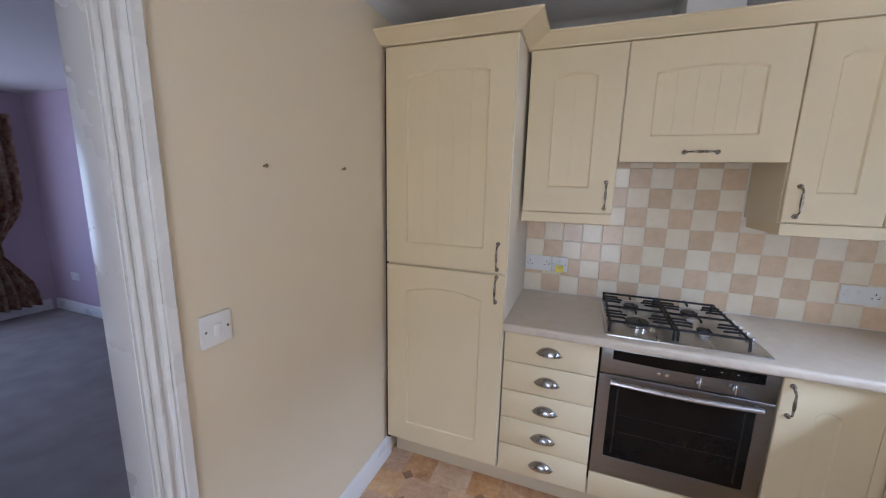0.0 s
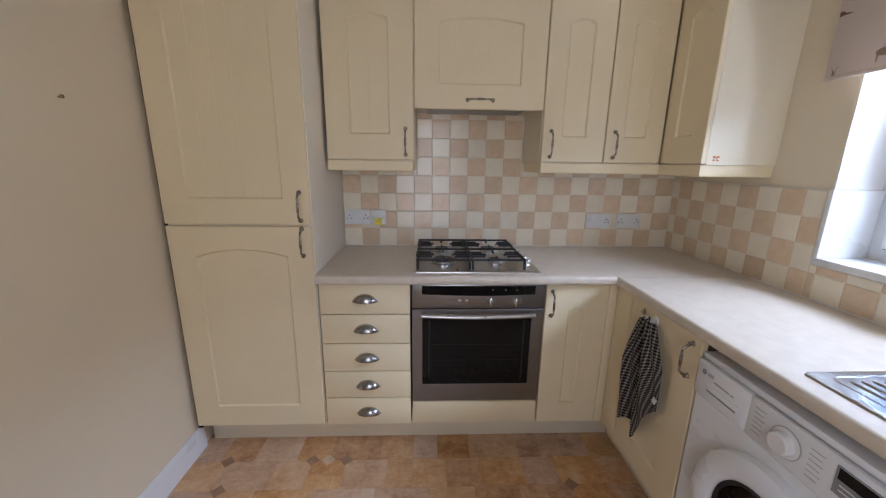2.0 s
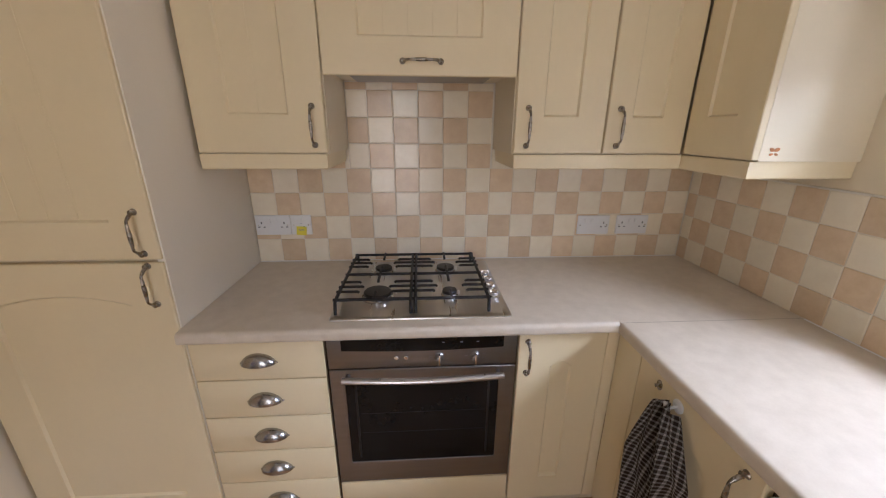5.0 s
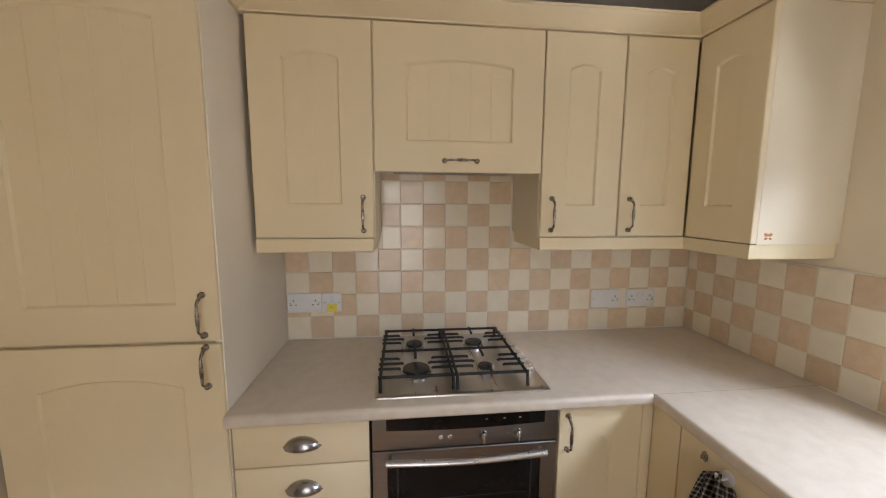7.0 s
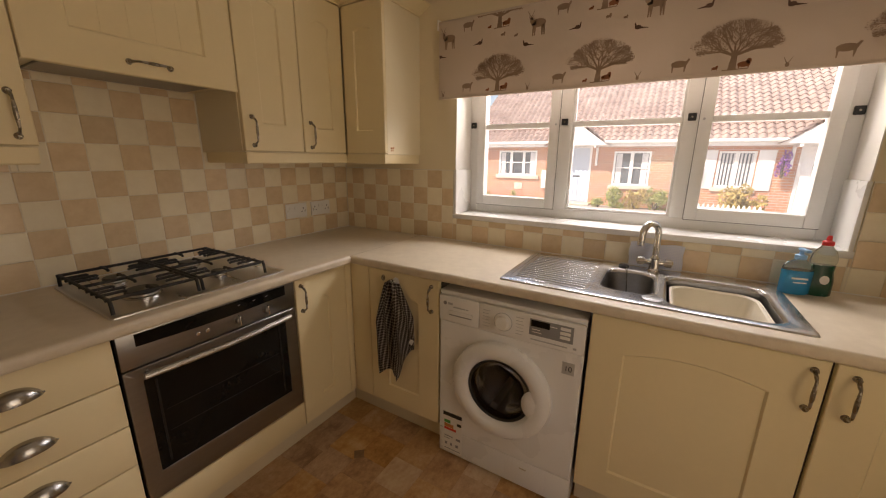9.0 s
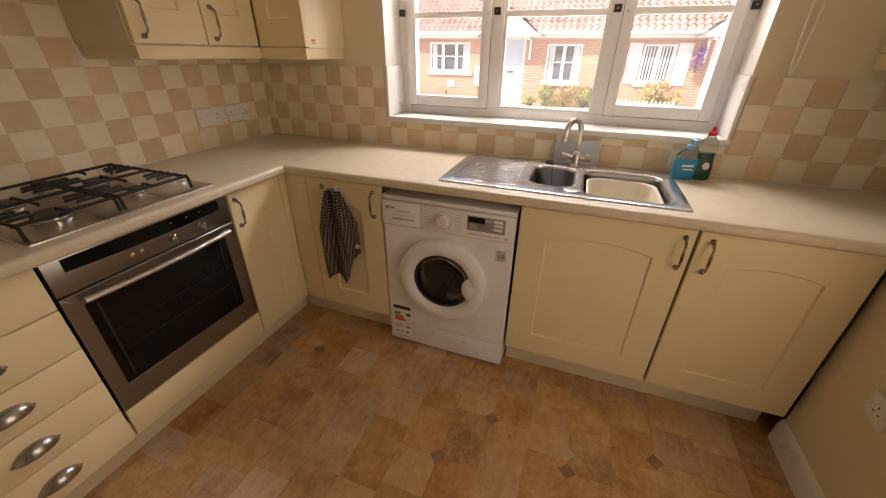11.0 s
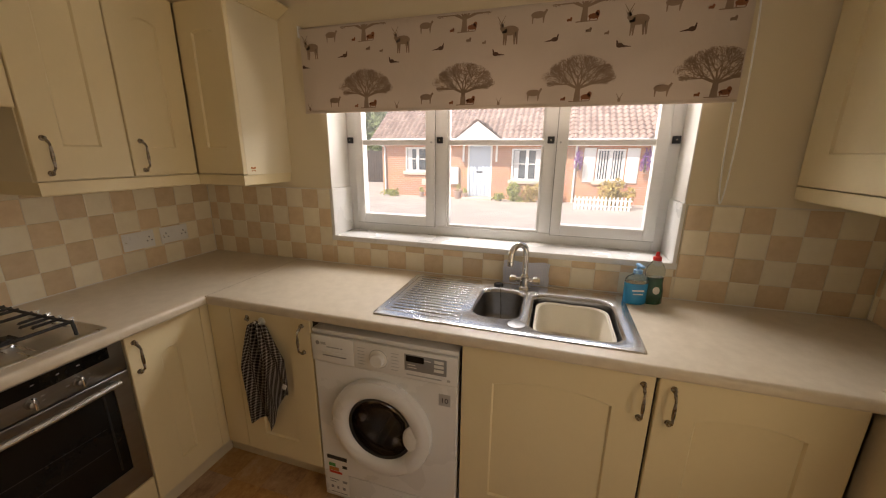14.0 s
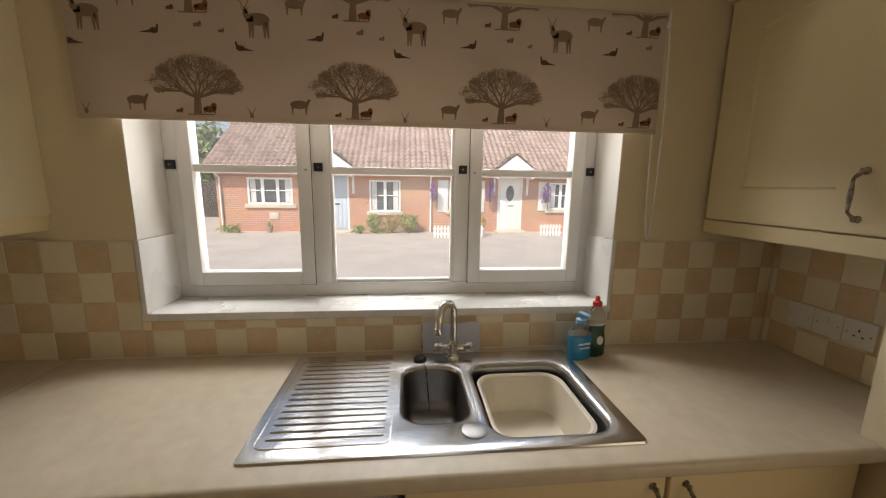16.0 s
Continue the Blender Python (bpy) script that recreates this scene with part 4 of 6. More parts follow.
for x in (0.214, 0.244):
    part("button", lathe(bmesh.new(), [(0.0075, 0.001), (0.0075, -0.004), (0.005, -0.006)], (x, 0, 0.788), "y", 14), CHROME, oven)
part("filler_panel", slab_mesh(0.597, 0.116), CREAM, oven, "cream filler panel under the oven", m=pose(0.001, 0.0, 0.155))

# plinths
solid("plinth", boxes((-2.52, -0.487, -0.478, -0.461, 0.0, 0.149), bev=0.0015), CARCASS, "cream plinth under the hob units", "plinth", kind="structure")
solid("plinth", boxes((-0.486, -0.469, -1.100, -0.478, 0.0, 0.149), bev=0.0015), CARCASS, "cream plinth beside the washing machine", "plinth", kind="structure")
solid("plinth", boxes((-0.486, -0.469, -2.800, -1.716, 0.0, 0.149), bev=0.0015), CARCASS, "cream plinth under the sink units", "plinth", kind="structure")

# window run, faces at x = -0.578; local x runs towards -y
FX = -0.578
towel_unit = base_unit("corner_cabinet", pose(FX, -0.610, 0, 0, 0, -90), 0.492, "cream corner base cabinet with a towel hung on it", (0.361,), door=(0.398, 0.092))
part("corner_post", boxes((-0.030, 0.0895, 0.001, 0.022, 0.152, 0.864), bev=0.002), CREAM, towel_unit)
sink_unit = base_unit("sink_cabinet", pose(FX, -1.716, 0, 0, 0, -90), 0.600, "cream sink base cabinet with a wide framed door", (0.563,), shell=boxes((0.0, 0.018, 0.0215, 0.555, 0.15, 0.70), (0.582, 0.600, 0.0215, 0.555, 0.15, 0.868), (0.018, 0.582, 0.0215, 0.555, 0.15, 0.168), (0.018, 0.582, 0.547, 0.555, 0.168, 0.70), (0.0, 0.600, 0.0215, 0.036, 0.80, 0.868)))
end_unit = base_unit("base_cabinet", pose(FX, -2.320, 0, 0, 0, -90), 0.494, "cream base cabinet beside the end wall", (0.040,))

# ---- worktops ----
def worktop_profile():
    """Depth d from the front edge (0) to the back and height z: rounded front edge, 40 mm thick."""
    pts = [(0.0 + 0.014 - 0.014 * math.sin(radians(a)), 0.910 - 0.014 + 0.014 * math.cos(radians(a))) for a in range(0, 91, 15)]
    pts += [(0.010 - 0.010 * math.cos(radians(a)), 0.872 + 0.010 - 0.010 * math.sin(radians(a))) for a in range(0, 91, 30)]
    return pts


def nosing(bm, at, to, back, to_world):
    """The front strip of a worktop from at to to, back wide."""
    prof = worktop_profile() + [(back, 0.872), (back, 0.910)]
    rings = [[bm.verts.new(to_world(s, d, z)) for d, z in prof] for s in (at, to)]
    skin(bm, rings)
    for r in rings:
        bm.faces.new(r)


SX0, SX1, SY0, SY1 = -0.515, -0.075, -2.270, -1.378  # cut-out for the sink


def slab(bm, outline, hole=None):
    """The flat part of a worktop: an outline of (x, y) corners, with an opening if there is one."""
    sides = []
    for z in (0.872, 0.910):
        loops = [[bm.verts.new((x, y, z)) for x, y in ring] for ring in ([outline, hole] if hole else [outline])]
        bmesh.ops.triangle_fill(bm, use_beauty=True, edges=[bm.edges.new((lp[k], lp[(k + 1) % len(lp)])) for lp in loops for k in range(len(lp))])
        if hole:
            hx, hy = [p[0] for p in hole], [p[1] for p in hole]
            bmesh.ops.delete(bm, geom=[f for f in bm.faces if all(min(hx) - 0.001 < v.co.x < max(hx) + 0.001 and min(hy) - 0.001 < v.co.y < max(hy) + 0.001 for v in f.verts)], context="FACES_ONLY")
        sides.append(loops)
    for a, b in zip(*sides):
        skin(bm, [a, b])
    bmesh.ops.remove_doubles(bm, verts=bm.verts, dist=0.0001)


def worktop(label, at, to, to_world, outline, hole=None):
    w = thing("worktop", Matrix(), label, "worktop", "worktops")
    bm = bmesh.new()
    nosing(bm, at, to, 0.06, to_world)
    part("front_edge", bm, WORKTOP, w, "rounded laminate front edge")
    bm = bmesh.new()
    slab(bm, outline, hole)
    part("top", bm, WORKTOP, w)
    return w


hob_top = worktop("beige stone-effect laminate worktop around the hob", -1.918, -0.600, lambda s, d, z: (s, -0.612 + d, z), [(-1.918, -0.552), (-0.600, -0.552), (-0.600, -0.6115), (-0.001, -0.6115), (-0.001, -0.001), (-1.918, -0.001)])
sink_top = worktop("beige stone-effect laminate worktop with an inset sink", -0.6125, -2.836, lambda s, d, z: (-0.604 + d, s, z), [(-0.544, -0.6125), (-0.544, -2.802), (-0.544, -3.139), (-0.001, -3.139), (-0.001, -0.6125)], [(SX0, SY0), (SX1, SY0), (SX1, SY1), (SX0, SY1)])
part("sealant", tube(bmesh.new(), [(-1.917, -0.009, 0.9105), (-0.010, -0.009, 0.9105)], 0.0028, 8), PLASTIC, hob_top, "white silicone bead along the tiles")
part("sealant", tube(bmesh.new(), [(-0.009, -0.620, 0.9105), (-0.009, -3.130, 0.9105)], 0.0028, 8), PLASTIC, sink_top, "white silicone bead along the tiles")

part("joint", boxes((-0.598, -0.004, -0.6132, -0.6118, 0.9096, 0.9104)), SEAM, sink_top, "fine dark joint between the worktops")

# ---- wall units ----
WY = -0.340
ZB, ZT = 1.397, 2.116


def wall_unit(m, w, label, hinge_x, z0=ZB, rise=0.026, door=True):
    u = thing("wall_cabinet", m, label, "cabinet", "wall cabinets")
    part("body", boxes((0.0, w, 0.0215, 0.339, z0 - 0.004, ZT)), CARCASS, u)
    if door:
        dm = part("door", door_mesh(w - 0.006, ZT - z0 - 0.002, side=min(0.108, w * 0.3), bottom=0.114, top=0.122, rise=rise, bow=0.05), CREAM, u, "cream framed door with a grooved panel", m=pose(0.003, 0, z0))
        if hinge_x is not None:
            handle(dm, hinge_x, 0.082)
    return u


wall_unit(pose(-1.906, WY, 0), 0.404, "cream wall cabinet beside the tall fridge housing", 0.362)
hood = thing("wall_cabinet", pose(-1.502, WY, 0), "short cream wall cabinet hiding the cooker hood", "cabinet", "wall cabinets")
part("body", boxes((0.0, 0.598, 0.0215, 0.339, 1.648, ZT)), CARCASS, hood)
dm = part("door", door_mesh(0.594, 0.488, side=0.110, bottom=0.105, top=0.130, rise=0.020, bow=0.045), CREAM, hood, "cream lift-up door with a grooved panel", m=pose(0.002, 0, 1.626))
handle(dm, 0.300, 0.040, turned=True)
part("hood_grille", boxes((0.06, 0.54, 0.05, 0.30, 1.640, 1.6475)), STEEL, hood, "steel cooker hood underside")
wall_unit(pose(-0.904, WY, 0), 0.304, "cream wall cabinet beside the cooker hood", 0.040)
wall_unit(pose(-0.600, WY, 0), 0.278, "narrow cream wall cabinet in the corner", 0.040)
endc = thing("wall_cabinet", pose(-0.322, -0.342, 0, 0, 0, -90), "cream end wall cabinet beside the window", "cabinet", "wall cabinets")
part("body", boxes((-0.336, 0.2705, 0.0215, 0.321, ZB - 0.004, ZT)), CARCASS, endc)
part("door", door_mesh(0.268, ZT - ZB - 0.002, side=0.078, bottom=0.114, top=0.122, rise=0.012, grooves=False), CREAM, endc, "cream framed door with a narrow panel", m=pose(0.003, 0, ZB))
stick = bmesh.new()
for sx in (-1, 1):
    for sz, r in ((1, 0.0072), (-1, 0.005)):
        plate(stick, [(sx * (0.0072 + r * math.cos(a)), sz * (0.006 + 0.7 * r * math.sin(a) + 0.25 * r * math.cos(a))) for a in (2 * math.pi * k / 12 for k in range(12))], -0.0015, 0.0)
solid("sticker", stick, ORANGE, "small orange and brown bow-shaped sticker on the cabinet end", "sticker", m=pose(-0.262, -0.6128, 1.418))

right = thing("wall_cabinet", pose(-0.012, -2.815, 0, 0, 0, 180), "cream wall cabinet above the worktop recess", "cabinet", "wall cabinets")
part("body", boxes((0.0, 0.530, 0.0215, 0.322, ZB - 0.004, ZT)), CARCASS, right)
d = part("door", door_mesh(0.522, ZT - ZB - 0.002, side=0.124, bottom=0.108, top=0.122, rise=0.016, grooves=False), CREAM, right, "cream framed door with a plain panel", m=pose(0.001, 0, ZB))
handle(d, 0.456, 0.094)
part("filler", boxes((0.5305, 0.546, 0.022, 0.060, ZB - 0.004, ZT)), CARCASS, right)


def swept(prof, path, name, label):
    """A moulding of (out, z) rows along a mitred line of (x, y, out_x, out_y) corners."""
    bm = bmesh.new()
    rings = [[bm.verts.new((x + ox * o, y + oy * o, z)) for o, z in prof] for x, y, ox, oy in path]
    skin(bm, rings)
    for r in (rings[0], rings[-1]):
        bm.faces.new(r)
    return solid(name, bm, CREAM, label, name, kind="structure", angle=25)


CORNICE = [(-0.020, 2.118), (0.004, 2.118), (0.006, 2.123), (0.028, 2.134), (0.054, 2.150), (0.068, 2.160), (0.072, 2.160), (0.072, 2.168), (-0.020, 2.168)]
swept(CORNICE, [(-2.543, FY, 0, -1), (-1.920, FY, 1.35, -1), (-1.920, WY, 1.35, -1), (-0.322, WY, -1, -1), (-0.322, -0.612, -1, -1), (-0.002, -0.612, 0, -1)], "cornice", "cream moulded cornice on top of the wall units")
swept(CORNICE, [(-0.002, -2.815, 0, 1), (-0.558, -2.815, 0, 1)], "cornice", "cream moulded cornice on the recess cabinet")
PELMET = [(-0.030, 1.344), (-0.012, 1.344), (-0.008, 1.348), (-0.006, 1.392), (-0.030, 1.392)]
swept(PELMET, [(-1.906, WY, 0, -1), (-1.502, WY, 1, -1), (-1.502, -0.02, 1, 0)], "pelmet", "cream light pelmet under the wall cabinet")
swept(PELMET, [(-0.904, -0.02, -1, 0), (-0.904, WY, -1, -1), (-0.322, WY, -1, -1), (-0.322, -0.612, -1, -1), (-0.002, -0.612, 0, -1)], "pelmet", "cream light pelmet under the corner wall cabinets")
swept(PELMET, [(-0.002, -2.815, 0, 1), (-0.558, -2.815, 0, 1)], "pelmet", "cream light pelmet under the recess cabinet")
duct = thing("hood_duct", pose(-1.31, -0.30, 2.117), "white boxed extractor duct on top of the cabinets", "duct")
part("box", boxes((0, 0.20, 0, 0.29, 0, 0.15), bev=0.003), PLASTIC, duct)
part("flange", boxes((-0.006, 0.206, -0.008, 0.29, 0.1505, 0.21), bev=0.003), PLASTIC, duct)

# ---- hob ----
hob = thing("gas_hob", pose(-1.497, -0.558, 0.910), "stainless steel four-burner gas hob with black pan supports", "hob")
HW, HD = 0.572, 0.505
bm = bmesh.new()
r0 = [bm.verts.new((x, y, 0.0)) for x, y in rrect(0, HW, 0, HD, 0.010)]
r1 = [bm.verts.new((x, y, 0.004)) for x, y in rrect(0.001, HW - 0.001, 0.001, HD - 0.001, 0.010)]
r2 = [bm.verts.new((x, y, 0.007)) for x, y in rrect(0.006, HW - 0.006, 0.006, HD - 0.006, 0.010)]
r3 = [bm.verts.new((x, y, 0.0045)) for x, y in rrect(0.026, HW - 0.026, 0.026, HD - 0.026, 0.012)]
skin(bm, [r0, r1, r2, r3])
bm.faces.new(r3)
bm.faces.new(r0)
part("hob_plate", bm, HOB_STEEL, hob)
BURNERS = ((0.135, 0.385, 0.034), (0.385, 0.385, 0.036), (0.135, 0.155, 0.048), (0.385, 0.155, 0.026))
for x, y, r in BURNERS:
    b = part("burner", lathe(bmesh.new(), [(r * 1.15, 0.0046), (r * 1.15, 0.010), (r * 1.0, 0.013), (r * 1.0, 0.019), (r * 0.8, 0.020)], (x, y, 0), seg=28), SINK, hob)
    part("burner_cap", lathe(bmesh.new(), [(r * 0.96, 0.0195), (r, 0.021), (r, 0.026), (r * 0.93, 0.029), (r * 0.4, 0.030)], (x, y, 0), seg=28), ENAMEL, b, "black enamel burner cap")
    part("igniter", cyl(bmesh.new(), (x + r * 1.3, y + r * 0.5, 0.0046), (x + r * 1.3, y + r * 0.5, 0.018), 0.003, seg=10), PLASTIC, hob)


def pan_support():
    """One cast grid over two burners, local origin at its front left corner; 250 wide, 460 deep."""
    bm = bmesh.new()
    w, dp, z, r = 0.236, 0.452, 0.044, 0.0054
    for x in (0, w):
        tube(bm, [(x, -0.006, 0.002), (x, 0.0, z - 0.006), (x, 0.006, z), (x, dp - 0.006, z), (x, dp, z - 0.006), (x, dp + 0.004, 0.002)], r, 8)
    for y in (0.012, 0.222, dp - 0.012):
        tube(bm, [(-0.008, y, z), (w + 0.008, y, z)], r, 8)
    for cy in (0.112, 0.342):
        for dy, ln in ((-0.040, 0.060), (0.0, 0.070), (0.040, 0.055)):
            tube(bm, [(-0.010, cy + dy, z), (ln, cy + dy, z), (ln + 0.004, cy + dy, z - 0.004)], r * 0.9, 8)
            tube(bm, [(w + 0.010, cy + dy, z), (w - ln, cy + dy, z), (w - ln - 0.004, cy + dy, z - 0.004)], r * 0.9, 8)
        for y0, y1 in ((cy - 0.105, cy - 0.045), (cy + 0.115, cy + 0.050)):
            tube(bm, [(w / 2, y0, z), (w / 2, y1, z), (w / 2, y1 + (0.004 if y1 > y0 else -0.004), z - 0.006)], r * 0.9, 8)
    return finish(bm, "pan_support", IRON)


GRID = pan_support()
for x in (0.016, 0.266):
    part("pan_support", GRID, IRON, hob, "black cast-iron pan support", m=pose(x, 0.036, 0.0046))
for k in range(4):
    y = 0.140 + 0.062 * k
    kn = part("knob", lathe(bmesh.new(), [(0.016, 0.0045), (0.016, 0.008), (0.012, 0.011), (0.0115, 0.022), (0.008, 0.024)], (0.540, y, 0), seg=20), CHROME, hob)
    part("knob_grip", boxes((0.523, 0.557, y - 0.003, y + 0.003, 0.014, 0.030), bev=0.0028), CHROME, kn)

# ---- sink ----
sink = thing("sink", pose(-0.295, -1.825, 0.910), "stainless steel one and a half bowl inset sink with drainer", "sink")
bm = bmesh.new()


def ring_at(pts, z):
    return [bm.verts.new((x, y, z)) for x, y in pts]


outer0 = ring_at(rrect(-0.245, 0.245, -0.467, 0.470, 0.012), 0.000)
outer1 = ring_at(rrect(-0.243, 0.243, -0.465, 0.468, 0.012), 0.005)
outer2 = ring_at(rrect(-0.234, 0.234, -0.456, 0.459, 0.014), 0.0065)
skin(bm, [outer0, outer1, outer2])
loops = [outer2]
BOWLS = ((-0.135, 0.150, -0.062, 0.111, 0.055, 0.13), (-0.200, 0.150, -0.410, -0.105, 0.060, 0.175))
deck_bm = bm
for x0, x1, y0, y1, r, dp in BOWLS:
    bm = deck_bm
    rim = ring_at(rrect(x0 - 0.012, x1 + 0.012, y0 - 0.012, y1 + 0.012, r + 0.010), 0.0065)
    skin(bm, [rim, ring_at(rrect(x0 - 0.004, x1 + 0.004, y0 - 0.004, y1 + 0.004, r + 0.003), 0.003), ring_at(rrect(x0, x1, y0, y1, r), -0.006)])
    loops.append(rim)
    bm = bmesh.new()
    rings = [ring_at(rrect(x0, x1, y0, y1, r), -0.006), ring_at(rrect(x0 + 0.006, x1 - 0.006, y0 + 0.006, y1 - 0.006, r), -dp + 0.03)]
    rings.append(ring_at(rrect(x0 + 0.014, x1 - 0.014, y0 + 0.014, y1 - 0.014, r * 0.9), -dp + 0.008))
    rings.append(ring_at(rrect(x0 + 0.034, x1 - 0.034, y0 + 0.034, y1 - 0.034, r * 0.7), -dp))
    skin(bm, rings)
    bm.faces.new(rings[-1])
    part("bowl", bm, SHADED_STEEL, sink, "steel sink bowl coloured darker for its shade", angle=50)
bm = deck_bm
edges = [e for lp in loops for e in {bm.edges.get((lp[i], lp[(i + 1) % len(lp)])) for i in range(len(lp))} if e]
bmesh.ops.triangle_fill(bm, use_beauty=True, use_dissolve=False, edges=edges)
for x0, x1, y0, y1, r, dp in BOWLS:
    inner = [f for f in bm.faces if all(abs(v.co.z - 0.0065) < 0.0002 and x0 - 0.013 < v.co.x < x1 + 0.013 and y0 - 0.013 < v.co.y < y1 + 0.013 for v in f.verts)]
    bmesh.ops.delete(bm, geom=inner, context="FACES_ONLY")
part("deck", bm, SINK, sink, angle=50)
part("drainer_edge", tube(bmesh.new(), [(*p, 0.0068) for p in rrect(-0.205, 0.205, 0.140, 0.445, 0.02)] + [(0.205, 0.425, 0.0068)], 0.0014, 8), SINK, sink)
for k in range(14):
    x = -0.175 + 0.0269 * k
    bm = bmesh.new()
    tube(bm, [(x, 0.156, 0.0050), (x, 0.164, 0.0066), (x, 0.412, 0.0072), (x, 0.424, 0.0055)], 0.0031, 10, flat=1)
    part("drainer_rib", bm, SINK, sink)
part("tap_hole_cover", lathe(bmesh.new(), [(0.031, 0.0064), (0.031, 0.0078), (0.0295, 0.0084), (0.002, 0.0084)], (-0.175, -0.062, 0), seg=32), SHADED_STEEL, sink, "round steel waste control cover")
part("waste", lathe(bmesh.new(), [(0.036, -0.1298), (0.034, -0.127), (0.022, -0.128), (0.002, -0.1285)], (0.01, 0.030, 0), seg=28), CHROME, sink)
part("plug", lathe(bmesh.new(), [(0.021, 0.0066), (0.022, 0.013), (0.017, 0.018), (0.003, 0.019)], (0.195, 0.058, 0), seg=22), BLACK, sink, "black rubber plug on the sink edge")
chain = [(0.190 - 0.020 * k, 0.045 - 0.001 * k, 0.012 - 0.001 * k) for k in range(3)] + [(0.142, 0.040, 0.004), (0.137, 0.038, -0.03), (0.132, 0.034, -0.07), (0.10, 0.030, -0.118)]
part("plug_chain", tube(bmesh.new(), chain, 0.0016, 6), PEWTER, sink)

tap = thing("mixer_tap", pose(-0.093, -1.880, 0.9165), "chrome swan-neck mixer tap with two lever heads", "tap")
part("body", lathe(bmesh.new(), [(0.026, 0.0), (0.026, 0.006), (0.020, 0.012), (0.018, 0.050), (0.020, 0.056), (0.014, 0.066), (0.012, 0.072)], (0, 0, 0), seg=24), CHROME, tap)
TURN = radians(38)  # the spout is swung towards the small bowl


def swung(r, z):
    return (-r * math.cos(TURN), r * math.sin(TURN), z)


neck = [(0, 0, 0.06), (0, 0, 0.12), (0, 0, 0.150)] + [swung(0.046 - 0.046 * math.cos(radians(a)), 0.160 + 0.046 * math.sin(radians(a))) for a in range(10, 181, 10)] + [swung(0.093, 0.148), swung(0.094, 0.134)]
part("spout", tube(bmesh.new(), neck, 0.0132, 18), CHROME, tap)
tip = swung(0.0945, 0)
part("nozzle", lathe(bmesh.new(), [(0.0115, 0.118), (0.013, 0.120), (0.013, 0.140), (0.010, 0.142)], tip, seg=20), CHROME, tap)
for s in (-1, 1):
    hd = part("head", tube(bmesh.new(), [(0, s * 0.012, 0.038), (0, s * 0.030, 0.038), (0, s * 0.036, 0.038)], [0.013, 0.012, 0.009], 16), CHROME, tap)
    part("grip", lathe(bmesh.new(), [(0.009, s * 0.034), (0.016, s * 0.037), (0.0175, s * 0.050), (0.0165, s * 0.064), (0.010, s * 0.068)], (0, 0, 0.038), "y", 8), CHROME, hd, "faceted chrome tap head")

bm = bmesh.new()
basin = [ring_at(rrect(-0.168, 0.120, -0.380, -0.135, 0.055), -0.022), ring_at(rrect(-0.176, 0.128, -0.388, -0.127, 0.062), -0.016), ring_at(rrect(-0.178, 0.130, -0.390, -0.125, 0.062), -0.010), ring_at(rrect(-0.172, 0.124, -0.384, -0.131, 0.058), -0.008), ring_at(rrect(-0.166, 0.118, -0.378, -0.137, 0.054), -0.014), ring_at(rrect(-0.150, 0.102, -0.362, -0.153, 0.048), -0.130), ring_at(rrect(-0.130, 0.082, -0.342, -0.173, 0.038), -0.140)]
skin(bm, basin)
bm.faces.new(basin[-1])
low = [ring_at(rrect(-0.152, 0.104, -0.364, -0.151, 0.048), -0.150)]
skin(bm, [basin[0], low[0]])
bm.faces.new(low[0])
for v in bm.verts:
    v.co = Vector((-0.024 + (v.co.x + 0.024) * 1.05, -0.2575 + (v.co.y + 0.2575) * 1.06, v.co.z - 0.012))
solid("washing_up_bowl", bm, BOWL, "cream plastic washing-up bowl sitting in the sink", "bowl", m=pose(-0.295, -1.825, 0.910))

# folded cloth propped behind the tap
bm = bmesh.new()
uvl = bm.loops.layers.uv.new("UVMap")
grid = [[bm.verts.new((0.205 * (i / 12 - 0.5) + 0.002 * math.sin(j), -0.022 + 0.020 * j / 8 + 0.0035 * math.sin(i * 1.3), 0.104 * j / 8 + (0.004 * math.sin(i * 0.8) if j == 8 else 0))) for i in range(13)] for j in range(9)]
for j in range(8):
    for i in range(12):
        f = bm.faces.new((grid[j][i], grid[j][i + 1], grid[j + 1][i + 1], grid[j + 1][i]))
        for lp, (a, b) in zip(f.loops, ((i, j), (i + 1, j), (i + 1, j + 1), (i, j + 1))):
            lp[uvl].uv = (a / 12, b / 8)
bmesh.ops.solidify(bm, geom=bm.faces[:], thickness=0.006)
solid("dish_cloth", bm, SPONGE, "folded blue and white dish cloth propped against the tiles", "cloth", m=pose(-0.035, -1.880, 0.9175, 0, 0, -90))


def squashed(profile, sx, sy, seg=28):
    """A bottle body turned and flattened: rows of (radius, z)."""
    bm = lathe(bmesh.new(), profile, (0, 0, 0), seg=seg)
    bmesh.ops.scale(bm, vec=(sx, sy, 1), verts=bm.verts)
    return bm


soap = thing("soap_bottle", pose(-0.105, -2.325, 0.910, 0, 0, -78), "clear pump bottle half full of blue hand soap", "bottle")
part("bottle", squashed([(0.0425, 0.0885), (0.043, 0.092), (0.042, 0.100), (0.038, 0.110), (0.020, 0.122), (0.016, 0.128), (0.016, 0.134)], 1.05, 0.62), CLEAR, soap)
part("soap", squashed([(0.039, 0.0), (0.043, 0.004), (0.044, 0.086), (0.042, 0.088)], 1.05, 0.62), BLUE_LIQ, soap, "blue liquid soap")
part("collar", lathe(bmesh.new(), [(0.017, 0.128), (0.017, 0.142), (0.007, 0.146), (0.006, 0.160)], (0, 0, 0), seg=20), PALE_BLUE, soap)
